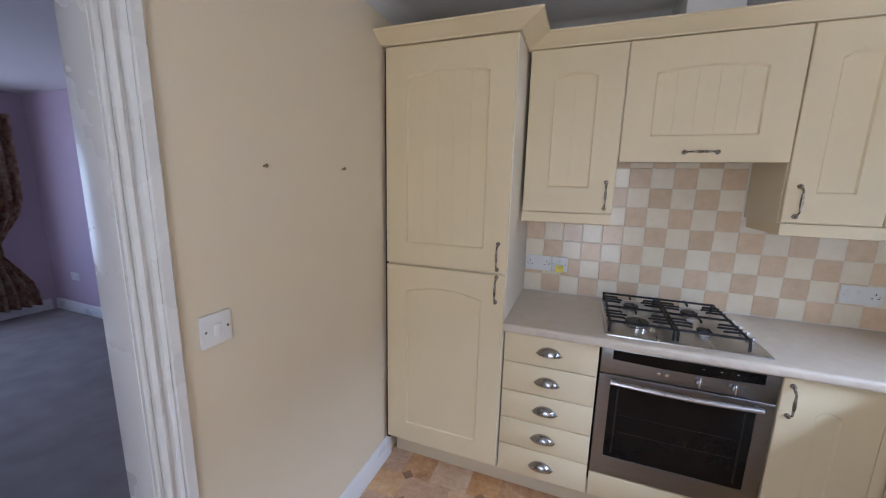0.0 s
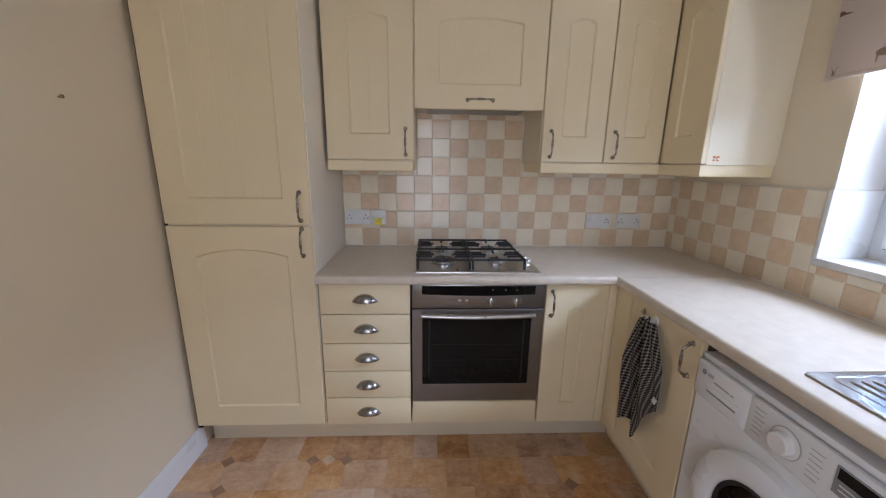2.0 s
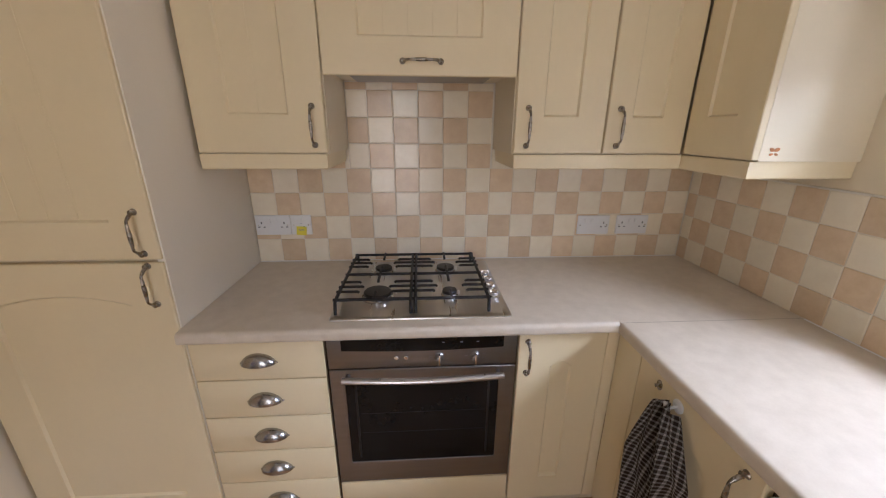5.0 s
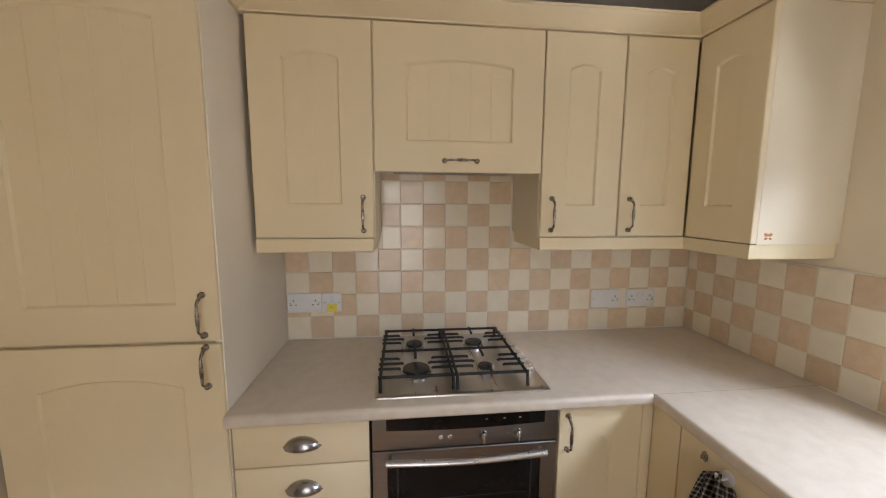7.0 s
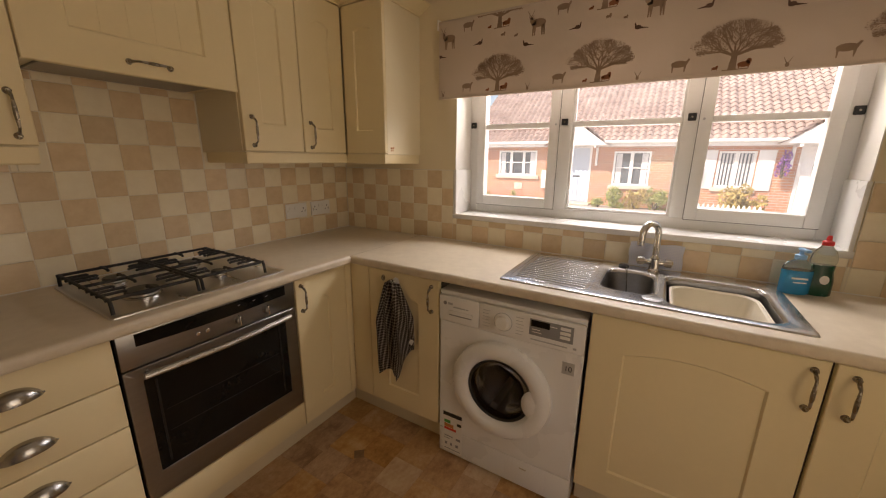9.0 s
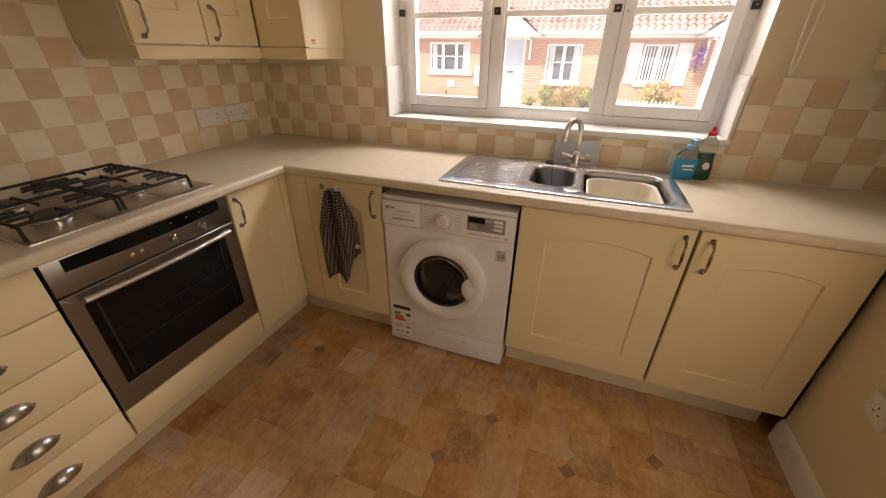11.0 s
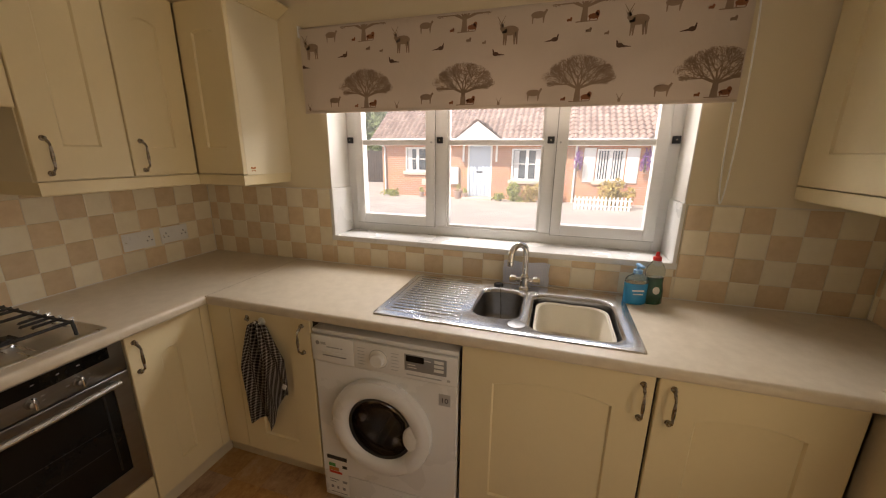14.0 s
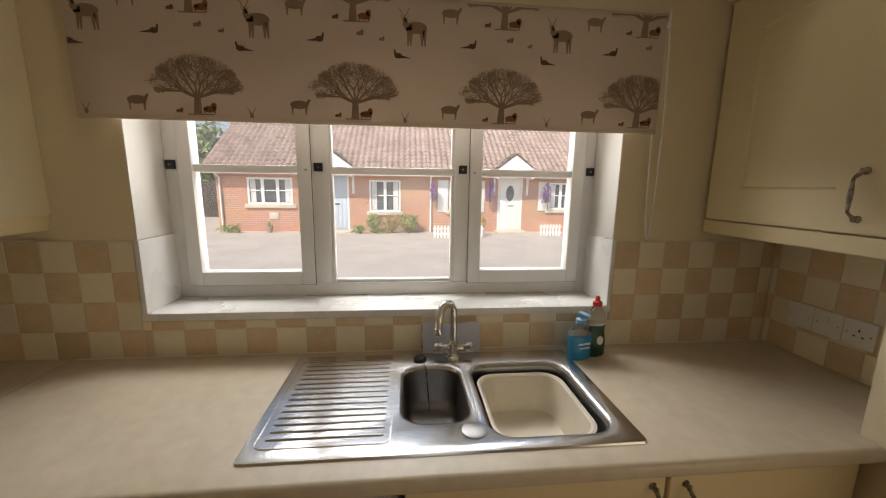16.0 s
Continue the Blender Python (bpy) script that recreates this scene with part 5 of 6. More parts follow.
part("pump", boxes((-0.009, 0.009, -0.040, 0.010, 0.158, 0.168), bev=0.004), PALE_BLUE, soap, "pale blue pump head")
part("label_bar", boxes((-0.024, 0.022, -0.0285, -0.0262, 0.058, 0.064), (-0.018, 0.020, -0.0285, -0.0262, 0.044, 0.048)), PLASTIC, soap)
wash = thing("washing_up_liquid", pose(-0.082, -2.392, 0.910, 0, 0, -80), "clear washing-up liquid bottle with green label and red cap", "bottle")
part("bottle", squashed([(0.0345, 0.1135), (0.038, 0.125), (0.036, 0.145), (0.030, 0.160), (0.016, 0.178), (0.013, 0.184)], 1.0, 0.62), CLEAR, wash)
part("label", squashed([(0.038, 0.0), (0.041, 0.004), (0.0405, 0.055), (0.0345, 0.088), (0.036, 0.112), (0.030, 0.113)], 1.0, 0.62), GREEN_LIQ, wash, "dark green label")
part("label_patch", ball(bmesh.new(), (0.004, -0.0235, 0.060), 0.014, 1, 0.25, 1.2, 14), PLASTIC, wash)
cap = part("cap", lathe(bmesh.new(), [(0.016, 0.182), (0.016, 0.196), (0.008, 0.200), (0.0065, 0.215), (0.004, 0.217)], (0, 0, 0), seg=20), RED, wash, "red push-pull cap")

# ---- washing machine ----
wm = thing("washing_machine", pose(-0.580, -1.108, 0.0, 0, 0, -90), "white front-loading washing machine under the worktop", "washing machine")
W = 0.598
part("cabinet", boxes((0, 0.02, 0.012, 0.56, 0.014, 0.812), (W - 0.02, W, 0.012, 0.56, 0.014, 0.812), (0.02, W - 0.02, 0.545, 0.56, 0.014, 0.812), (0.02, W - 0.02, 0.012, 0.545, 0.014, 0.03), (0.02, W - 0.02, 0.012, 0.545, 0.70, 0.812)), APPLIANCE, wm)
part("lid", boxes((-0.001, W + 0.001, 0.004, 0.565, 0.8135, 0.832), bev=0.005), APPLIANCE, wm)
def porthole_panel(x0, x1, z0, z1, hx, hz, r, n=64):
    """A sheet with a round hole, folded back at its edges."""
    bm = bmesh.new()
    angles = sorted([2 * math.pi * k / n for k in range(n)] + [math.atan2(z - hz, x - hx) % (2 * math.pi) for x in (x0, x1) for z in (z0, z1)])

    def border(inset, y):
        out = []
        for a in angles:
            c, q = math.cos(a), math.sin(a)
            k = min((x1 - inset - hx) / c if c > 1e-9 else 9, (x0 + inset - hx) / c if c < -1e-9 else 9, (z1 - inset - hz) / q if q > 1e-9 else 9, (z0 + inset - hz) / q if q < -1e-9 else 9)
            out.append(bm.verts.new((hx + k * c, y, hz + k * q)))
        return out

    skin(bm, [border(0, 0.0118), border(0, 0.003), border(0.003, 0.0)] + [[bm.verts.new((hx + r * math.cos(a), y, hz + r * math.sin(a))) for a in angles] for y in (0.0, 0.0118)])
    return bm


part("front_panel", porthole_panel(0.002, W - 0.002, 0.150, 0.694, 0.292, 0.452, 0.17), APPLIANCE, wm)
drum = part("drum", lathe(bmesh.new(), [(0.150, 0.03), (0.152, 0.05), (0.205, 0.07), (0.215, 0.09), (0.215, 0.36), (0.200, 0.375), (0.06, 0.385), (0.004, 0.37)], (0.292, 0, 0.452), "y", 48, cap=False), SINK, wm, "perforated steel drum inside")
for a in (20, 140, 260):
    part("drum_paddle", boxes((-0.016, 0.016, 0.10, 0.34, -0.213, -0.160), bev=0.008), SILVER, drum, m=pose(0.292, 0, 0.452, 0, a, 0))
part("kick_panel", boxes((0.002, W - 0.002, 0.001, 0.0118, 0.020, 0.1475), bev=0.003), APPLIANCE, wm)
part("filter_flap", boxes((0.330, 0.500, -0.001, 0.0008, 0.045, 0.125), bev=0.0008), APPLIANCE, wm)
part("flap_latch", boxes((0.395, 0.425, -0.003, -0.0012, 0.108, 0.114), bev=0.0008), STONE, wm)
ctl = part("control_panel", boxes((0.1885, W, -0.006, 0.0118, 0.6965, 0.811), bev=0.005), APPLIANCE, wm)
drw = part("detergent_drawer", boxes((0.0, 0.1875, -0.007, 0.0118, 0.6965, 0.811), bev=0.005), APPLIANCE, wm)
part("drawer_grip", boxes((0.048, 0.160, -0.0095, -0.006, 0.728, 0.750), bev=0.003), APPLIANCE, drw)
part("grip_slot", boxes((0.052, 0.156, -0.0102, -0.009, 0.7285, 0.733)), GREY, drw)
part("drawer_print", boxes((0.070, 0.125, -0.0078, -0.0069, 0.764, 0.769), (0.130, 0.140, -0.0078, -0.0069, 0.764, 0.769)), SILVER, drw)
part("maker_mark", lathe(bmesh.new(), [(0.0085, -0.0068), (0.0085, -0.008), (0.002, -0.0082)], (0.030, 0, 0.779), "y", 18), GREY, drw)
part("maker_bar", boxes((0.044, 0.066, -0.0078, -0.0069, 0.774, 0.784)), SILVER, drw)
dial = part("dial", lathe(bmesh.new(), [(0.036, -0.0055), (0.036, -0.008), (0.027, -0.009), (0.026, -0.026), (0.023, -0.029), (0.004, -0.0285)], (0.292, 0, 0.754), "y", 32), PLASTIC, wm)
part("dial_ring", lathe(bmesh.new(), [(0.0385, -0.0052), (0.0385, -0.0072), (0.0355, -0.0078), (0.0355, -0.0052)], (0.292, 0, 0.754), "y", 32, cap=False), SILVER, dial)
for x in (0.206, 0.345):
    bm = bmesh.new()
    for k in range(6):
        box(bm, x, x + 0.030 - 0.004 * (k % 2), -0.0072, -0.0058, 0.787 - 0.0135 * k, 0.7886 - 0.0135 * k)
    tagged(part("programme_print", bm, SILVER, ctl), kind="stuff")
scr = part("display", boxes((0.398, 0.558, -0.008, -0.0055, 0.732, 0.797), bev=0.001), DISPLAY, ctl, "grey display panel")
part("screen", boxes((0.404, 0.474, -0.0088, -0.0078, 0.768, 0.793)), DARKGLASS, scr)
bm = bmesh.new()
for k in range(3):
    box(bm, 0.512, 0.548, -0.0088, -0.0078, 0.744 + 0.017 * k, 0.756 + 0.017 * k, bev=0.0003)
part("display_button", bm, PLASTIC, scr)
part("display_print", boxes((0.410, 0.445, -0.0085, -0.0079, 0.744, 0.747), (0.410, 0.440, -0.0085, -0.0079, 0.755, 0.758), (0.465, 0.500, -0.0085, -0.0079, 0.780, 0.783)), PLASTIC, scr)
part("panel_print", boxes((0.405, 0.540, -0.0072, -0.0058, 0.712, 0.7165), (0.560, 0.572, -0.0072, -0.0058, 0.712, 0.720)), SILVER, ctl)
cx, cz = 0.292, 0.452
ringp = [(0.211, 0.001), (0.213, -0.014), (0.209, -0.028), (0.195, -0.038), (0.172, -0.042), (0.150, -0.036), (0.138, -0.024), (0.134, -0.008), (0.134, 0.001)]
dr = part("door_ring", lathe(bmesh.new(), ringp, (cx, 0, cz), "y", 56, cap=False), APPLIANCE, wm, "round white porthole door")
part("door_glass", lathe(bmesh.new(), [(0.124, -0.016), (0.116, -0.004), (0.108, 0.030), (0.098, 0.060), (0.070, 0.078), (0.004, 0.084)], (cx, 0, cz), "y", 48, cap=True), BOWLGLASS, dr, "domed porthole glass")
part("door_seal", lathe(bmesh.new(), [(0.139, -0.016), (0.134, -0.023), (0.126, -0.020), (0.122, -0.006), (0.128, 0.012), (0.138, 0.02), (0.150, 0.036), (0.172, 0.040)], (cx, 0, cz), "y", 48, cap=False), BLACK, dr, "dark rubber door seal")
bm = ball(bmesh.new(), (cx + 0.150, -0.024, cz - 0.008), 0.060, 0.85, 0.26, 1.05, 24)
part("door_grip", bm, APPLIANCE, dr)
lab = part("energy_label", boxes((0.022, 0.122, -0.0012, 0.0004, 0.036, 0.243)), PLASTIC, wm, "white energy rating label")
part("label_bar", boxes((0.024, 0.120, -0.002, -0.001, 0.222, 0.241)), BLACK, lab)
part("label_bar", boxes((0.030, 0.062, -0.002, -0.001, 0.184, 0.200)), GREENP, lab)
part("label_bar", boxes((0.030, 0.078, -0.002, -0.001, 0.162, 0.180)), ORANGE, lab)
part("label_bar", boxes((0.030, 0.092, -0.002, -0.001, 0.148, 0.160)), REDP, lab)
part("label_bar", boxes((0.096, 0.118, -0.002, -0.001, 0.184, 0.198)), BLACK, lab)
part("label_bar", boxes((0.030, 0.075, -0.002, -0.001, 0.112, 0.116), (0.030, 0.058, -0.002, -0.001, 0.100, 0.103), (0.092, 0.114, -0.002, -0.001, 0.104, 0.116), (0.034, 0.046, -0.002, -0.001, 0.066, 0.080), (0.062, 0.072, -0.002, -0.001, 0.066, 0.080), (0.090, 0.104, -0.002, -0.001, 0.066, 0.080), (0.030, 0.114, -0.002, -0.001, 0.044, 0.047)), GREY, lab)
bdg = part("badge", boxes((0.528, 0.572, -0.0012, 0.0004, 0.606, 0.654)), SILVER, wm, "small grey badge")
tx = bpy.data.curves.new("badge_text", "FONT")
tx.body, tx.size, tx.align_x, tx.extrude = "10", 0.029, "CENTER", 0.0003
tx.materials.append(BLACK)
tob = new("badge_text", tx)
tob.parent, tob.matrix_local = bdg, pose(0.550, -0.0018, 0.619, 90, 0, 0)
for x in (0.05, W - 0.05):
    part("foot", cyl(bmesh.new(), (x, 0.08, 0.0), (x, 0.08, 0.016), 0.02, seg=14), BLACK, wm)
part("back_foot", boxes((0.03, W - 0.03, 0.50, 0.54, 0.0, 0.016)), BLACK, wm)

# ---- tea towel and hooks on the corner cabinet ----
bm = bmesh.new()
uvl = bm.loops.layers.uv.new("UVMap")
NU, NV = 44, 48
rows = []
rnd = random.Random(5)
for j in range(NV + 1):
    v = j / NV
    row = []
    for i in range(NU + 1):
        u = i / NU
        width = 0.070 + 0.135 * min(1, v * 2.6) ** 0.9 - 0.03 * max(0, v - 0.75)
        lean = 0.010 * math.sin(2.2 * v) + 0.012 * v
        fold = 0.018 * math.sin(u * 11 + 1.2 * v) * (0.6 + 0.4 * v) + 0.007 * math.sin(u * 31 - 3 * v)
        drop = 0.485 * v * (1 - 0.16 * abs(u - 0.28) ** 1.2 * v * 2) + 0.030 * math.sin(u * 11 + 2.2) * v
        if u > 0.62:
            drop -= 0.10 * v * (u - 0.62) / 0.38
        hump = 0.018 * math.sin(math.pi * u) * max(0, 1 - v * 7)
        row.append(bm.verts.new(((u - 0.5) * width + lean, -0.034 - fold - 0.012 * math.sin(math.pi * v), 0.818 - drop + hump)))
    rows.append(row)
for j in range(NV):
    for i in range(NU):
        f = bm.faces.new((rows[j][i], rows[j][i + 1], rows[j + 1][i + 1], rows[j + 1][i]))
        for lp, (a, b) in zip(f.loops, ((i, j), (i + 1, j), (i + 1, j + 1), (i, j + 1))):
            lp[uvl].uv = (a / NU + 0.30 * b / NV, b / NV - 0.12 * a / NU)
bmesh.ops.solidify(bm, geom=bm.faces[:], thickness=0.003)
towel = solid("tea_towel", bm, TOWEL, "crumpled black and white checked tea towel hung on a hook", "tea towel", m=pose(FX, -0.868, 0, 0, 0, -90), angle=70)
part("tag", boxes((-0.002, 0.016, -0.006, 0.0, -0.012, 0.012), bev=0.001), PLASTIC, towel, "small white sewn label", m=pose(0.100, -0.030, 0.560, 0, 25, 0))
hook = thing("towel_hook", pose(FX, -0.868, 0.822, 0, 0, -90), "white plastic adhesive hook holding the towel", "hook")
part("base", lathe(bmesh.new(), [(0.018, 0.0), (0.018, -0.003), (0.014, -0.005), (0.002, -0.0055)], (0, 0, 0), "y", 20), PLASTIC, hook)
part("prong", tube(bmesh.new(), [(0, -0.004, 0), (0, -0.026, -0.004), (0, -0.036, 0.004), (0, -0.038, 0.016)], 0.004, 8), PLASTIC, hook)
hook2 = thing("metal_hook", pose(FX, -0.793, 0.826, 0, 0, -90), "small oval bronze adhesive hook without anything on it", "hook")
part("base", squashed([(0.013, -0.0), (0.013, 0.002), (0.010, 0.004), (0.001, 0.0045)], 0.8, 1.15), PEWTER, hook2, m=pose(0, 0, 0, 90, 0, 0))
part("prong", tube(bmesh.new(), [(0, -0.003, 0.004), (0, -0.012, -0.004), (0, -0.013, 0.004)], 0.0025, 8), PEWTER, hook2)


# ---- sockets, switch, nails ----
def socket_plate(name, m, w, label, pins, switches, group="sockets"):
    s = thing(name, m, label, "socket" if pins else "switch", group)
    pl = part("plate", boxes((-w / 2, w / 2, -0.009, 0, -0.043, 0.043), bev=0.003), PLASTIC, s)
    for x in pins:
        part("pin_slot", boxes((x - 0.002, x + 0.002, -0.0096, -0.0085, 0.006, 0.015)), BLACK, s)
        for dx in (-0.011, 0.011):
            part("pin_slot", boxes((x + dx - 0.0035, x + dx + 0.0035, -0.0096, -0.0085, -0.010, -0.006)), BLACK, s)
    for x in switches:
        part("rocker", boxes((x - 0.006, x + 0.006, -0.0125, -0.008, 0.008, 0.028), bev=0.0015), PLASTIC, s)
    for x in (-w / 2 + 0.012, w / 2 - 0.012):
        part("screw", cyl(bmesh.new(), (x, -0.0095, 0), (x, -0.008, 0), 0.003, seg=10), CHROME, s)
    return s


TY = -0.008
socket_plate("socket", pose(-1.840, TY, 1.077), 0.146, "white double socket on the tiles", (-0.047, 0.047), (-0.014, 0.014))
single = socket_plate("socket", pose(-1.722, TY, 1.077), 0.086, "white single switched socket with a yellow note on it", (0.0,), (0.0,))
note = solid("sticky_note", boxes((-0.021, 0.021, -0.0018, 0.0, -0.019, 0.019)), YELLOW, "small yellow sticky note stuck on the socket", "note", m=pose(-1.722, TY - 0.0105, 1.052, 0, 4, 0))
part("writing_bar", boxes((-0.012, 0.010, -0.0024, -0.0016, 0.006, 0.0075), (-0.010, 0.012, -0.0024, -0.0016, 0.000, 0.0015)), GREY, note)
socket_plate("socket", pose(-0.432, TY, 1.064), 0.146, "white fused spur and switches on the tiles", (0.047,), (-0.045, -0.010))
socket_plate("socket", pose(-0.252, TY, 1.064), 0.146, "white double socket on the tiles", (-0.047, 0.047), (-0.014, 0.014))
socket_plate("socket", pose(-0.138, YR + 0.008, 1.062, 0, 0, 180), 0.086, "white blank outlet plate on the recess tiles", (), ())
socket_plate("socket", pose(-0.225, YR + 0.008, 1.062, 0, 0, 180), 0.086, "white fused outlet plate on the recess tiles", (), (0.0,))
socket_plate("socket", pose(-0.312, YR + 0.008, 1.062, 0, 0, 180), 0.086, "white single socket on the recess tiles", (0.0,), ())
socket_plate("socket", pose(-0.806, YS, 0.477, 0, 0, 180), 0.086, "white single socket low on the end wall", (0.0,), (0.018,))
sw = thing("light_switch", pose(XL, -1.482, 1.116, 0, 0, 90), "white single light switch on the painted wall", "switch")
part("plate", boxes((-0.045, 0.045, -0.010, 0, -0.045, 0.045), bev=0.003), PLASTIC, sw)
part("rocker", boxes((-0.011, 0.011, -0.0145, -0.0085, -0.017, 0.017), bev=0.002), PLASTIC, sw)
for x in (-0.032, 0.032):
    part("screw", cyl(bmesh.new(), (x, -0.0108, 0), (x, -0.009, 0), 0.0035, seg=10), PEWTER, sw)
for y, z in ((-1.280, 1.557), (-0.890, 1.564)):
    nl = bmesh.new()
    cyl(nl, (-0.002, 0, 0), (0.010, 0, 0.002), 0.0032, seg=8)
    cyl(nl, (0.009, 0, 0.002), (0.013, 0, 0.002), 0.006, seg=10)
    solid("wall_screw", nl, PEWTER, "small metal screw fixed in the painted wall", "screw", "wall screws", m=pose(XL, y, z))
lsock = socket_plate("socket", pose(-6.75, 0.05, 0.42), 0.146, "white double socket on the mauve wall", (-0.047, 0.047), ())

# ---- outside: court and bungalows across it ----
GZ = -0.15
bm = bmesh.new()
for r in ((0.30, 2500, -1500, 1500),):
    bm.faces.new([bm.verts.new(v) for v in ((r[0] - 3000, r[2], GZ), (r[1], r[2], GZ), (r[1], r[3], GZ), (r[0] - 3000, r[3], GZ))])
solid("ground", bm, ROADS, "pale block-paved courtyard ground", "ground", kind="structure")


def roof_mesh(length, run, rise):
    """Pantiles in overlapping rows. Local x along the eaves, y up the slope (in plan)."""
    bm = bmesh.new()
    pitch, course = 0.205, 0.25
    slope = math.hypot(run, rise)
    nx, ny = int(length / pitch * 6), int(slope / course)
    sh = [0.0, 0.036, 0.050, 0.036, 0.002, -0.022]
    up, out = Vector((0, run / slope, rise / slope)), Vector((0, -rise / slope, run / slope))
    for j in range(ny):
        a, b = [], []
        for i in range(nx + 1):
            x = length * i / nx
            lift = sh[i % 6]
            a.append(bm.verts.new(Vector((x, 0, 0)) + up * (j * course) + out * (lift + 0.035)))
            b.append(bm.verts.new(Vector((x, 0, 0)) + up * ((j + 1) * course + 0.02) + out * lift))
        c = [bm.verts.new(v.co - out * 0.03) for v in a]
        for i in range(nx):
            bm.faces.new((a[i], a[i + 1], b[i + 1], b[i]))
            bm.faces.new((c[i], c[i + 1], a[i + 1], a[i]))
    return finish(bm, "roof", ROOF, 50)


def house_window(parent, y0, y1, z0, z1, lights, blinds=False):
    """A white casement window in the front wall; local x runs along the front towards -y."""
    w = part("window", boxes((y0, y1, -0.02, 0.05, z0, z0 + 0.06), (y0, y1, -0.02, 0.05, z1 - 0.06, z1), (y0, y0 + 0.06, -0.02, 0.05, z0 + 0.06, z1 - 0.06), (y1 - 0.06, y1, -0.02, 0.05, z0 + 0.06, z1 - 0.06)), FRAME, parent, "white casement window")
    part("pane", boxes((y0 + 0.05, y1 - 0.05, 0.03, 0.036, z0 + 0.05, z1 - 0.05)), HOUSEGLASS, w)
    for k in range(1, lights):
        x = y0 + (y1 - y0) * k / lights
        part("mullion", boxes((x - 0.05, x + 0.05, -0.018, 0.045, z0 + 0.06, z1 - 0.06)), FRAME, w)
    if not blinds:
        zm = z0 + (z1 - z0) * 0.52
        part("glazing_bar", boxes((y0 + 0.06, y1 - 0.06, -0.010, 0.045, zm - 0.015, zm + 0.015)), FRAME, w)
        part("net_curtain", boxes((y0 + 0.08, y0 + 0.26, 0.022, 0.028, z0 + 0.07, z1 - 0.07), (y1 - 0.26, y1 - 0.08, 0.022, 0.028, z0 + 0.07, z1 - 0.07)), NET, w)
    else:
        bm = bmesh.new()
        x = y0 + 0.10
        while x < y1 - 0.10:
            box(bm, x, x + 0.045, 0.022, 0.027, z0 + 0.07, z1 - 0.07)
            x += 0.085
        part("vertical_blind", bm, NET, w)
    part("sill", boxes((y0 - 0.10, y1 + 0.10, -0.07, 0.05, z0 - 0.13, z0), bev=0.006), STONE, w)
    return w


def bungalow(y_left, length, label, door_x, door_mat, wins, shutters=(), oval=False, gable=1.0):
    """Front wall at x = 12 facing the kitchen; local x along the front from its left end."""
    h = thing("bungalow", pose(12.0, y_left, GZ, 0, 0, -90), label, "house", "bungalows")
    gaps = sorted([(a, b, z0, z1) for a, b, z0, z1, *_ in wins] + [(door_x, door_x + 0.92, 0.0, 2.02)])
    rows, x = [], 0.0
    for a, b, z0, z1 in gaps:
        rows.append((x, a, 0, 0.22, 0, 2.12))
        if z0 > 0:
            rows.append((a, b, 0, 0.22, 0, z0))
        rows.append((a, b, 0, 0.22, z1, 2.12))
        x = b
    rows.append((x, length, 0, 0.22, 0, 2.12))
    rows += [(0, 0.22, 0.22, 6.8, 0, 2.12), (length - 0.22, length, 0.22, 6.8, 0, 2.12), (0.22, length - 0.22, 6.6, 6.8, 0, 2.12)]
    wall = part("wall", boxes(*rows), BRICK, h, "sunlit red brick wall")
    bm = bmesh.new()
    for x in (0.0, length - 0.2):
        for a in (0,):
            v = [bm.verts.new(p) for p in ((x, 0.0, 2.12), (x, 6.8, 2.12), (x, 3.4, 4.5), (x + 0.2, 0.0, 2.12), (x + 0.2, 6.8, 2.12), (x + 0.2, 3.4, 4.5))]
            for f in ((0, 1, 2), (3, 4, 5), (0, 1, 4, 3), (1, 2, 5, 4), (2, 0, 3, 5)):
                bm.faces.new([v[k] for k in f])
    part("gable_end", bm, BRICK, h)
    rf = part("roof", roof_mesh(length + 0.3 * (y_left > 0), 3.75, 2.68), ROOF, h, "weathered terracotta pantile roof", m=pose(-0.3 * (y_left > 0), -0.35, 2.14))
    part("back_slope", plate(bmesh.new(), [(0, 0), (length, 0), (length, 0.05), (0, 0.05)], 0, 4.6), ROOF, rf, m=Matrix.Translation((0, 3.75, 2.66)) @ Matrix.Rotation(-math.atan2(2.68, 3.75), 4, "X"))
    part("fascia", boxes((-0.25 if y_left > 0 else 0, length, -0.33, -0.30, 1.98, 2.17)), GLOSS, h, "white painted fascia board")
    part("soffit", boxes((0, length, -0.30, 0.0, 1.98, 2.0)), GLOSS, h)
    part("gutter", tube(bmesh.new(), [(-0.25 if y_left > 0 else 0, -0.39, 2.12), (length, -0.39, 2.12)], 0.055, 10), GLOSS, h, "white gutter")
    part("downpipe", tube(bmesh.new(), [(0.14, -0.38, 2.08), (0.14, -0.30, 1.95), (0.14, -0.05, 1.85), (0.14, -0.05, 0.0)], 0.034, 10), GLOSS, h, "white downpipe")
    for a, b, z0, z1, n, *more in wins:
        house_window(h, a, b, z0, z1, n, blinds=bool(more))
    for a, b, z0, z1 in shutters:
        part("shutter", boxes((a, b, -0.04, -0.001, z0, z1), (a + 0.04, b - 0.04, -0.05, -0.04, z0 + 0.06, z1 - 0.06), bev=0.004), GLOSS, h, "white painted shutter")
    dr = part("front_door", boxes((door_x, door_x + 0.07, -0.01, 0.08, 0, 2.02), (door_x + 0.85, door_x + 0.92, -0.01, 0.08, 0, 2.02), (door_x + 0.07, door_x + 0.85, -0.01, 0.08, 1.95, 2.02)), GLOSS, h, "white door frame")
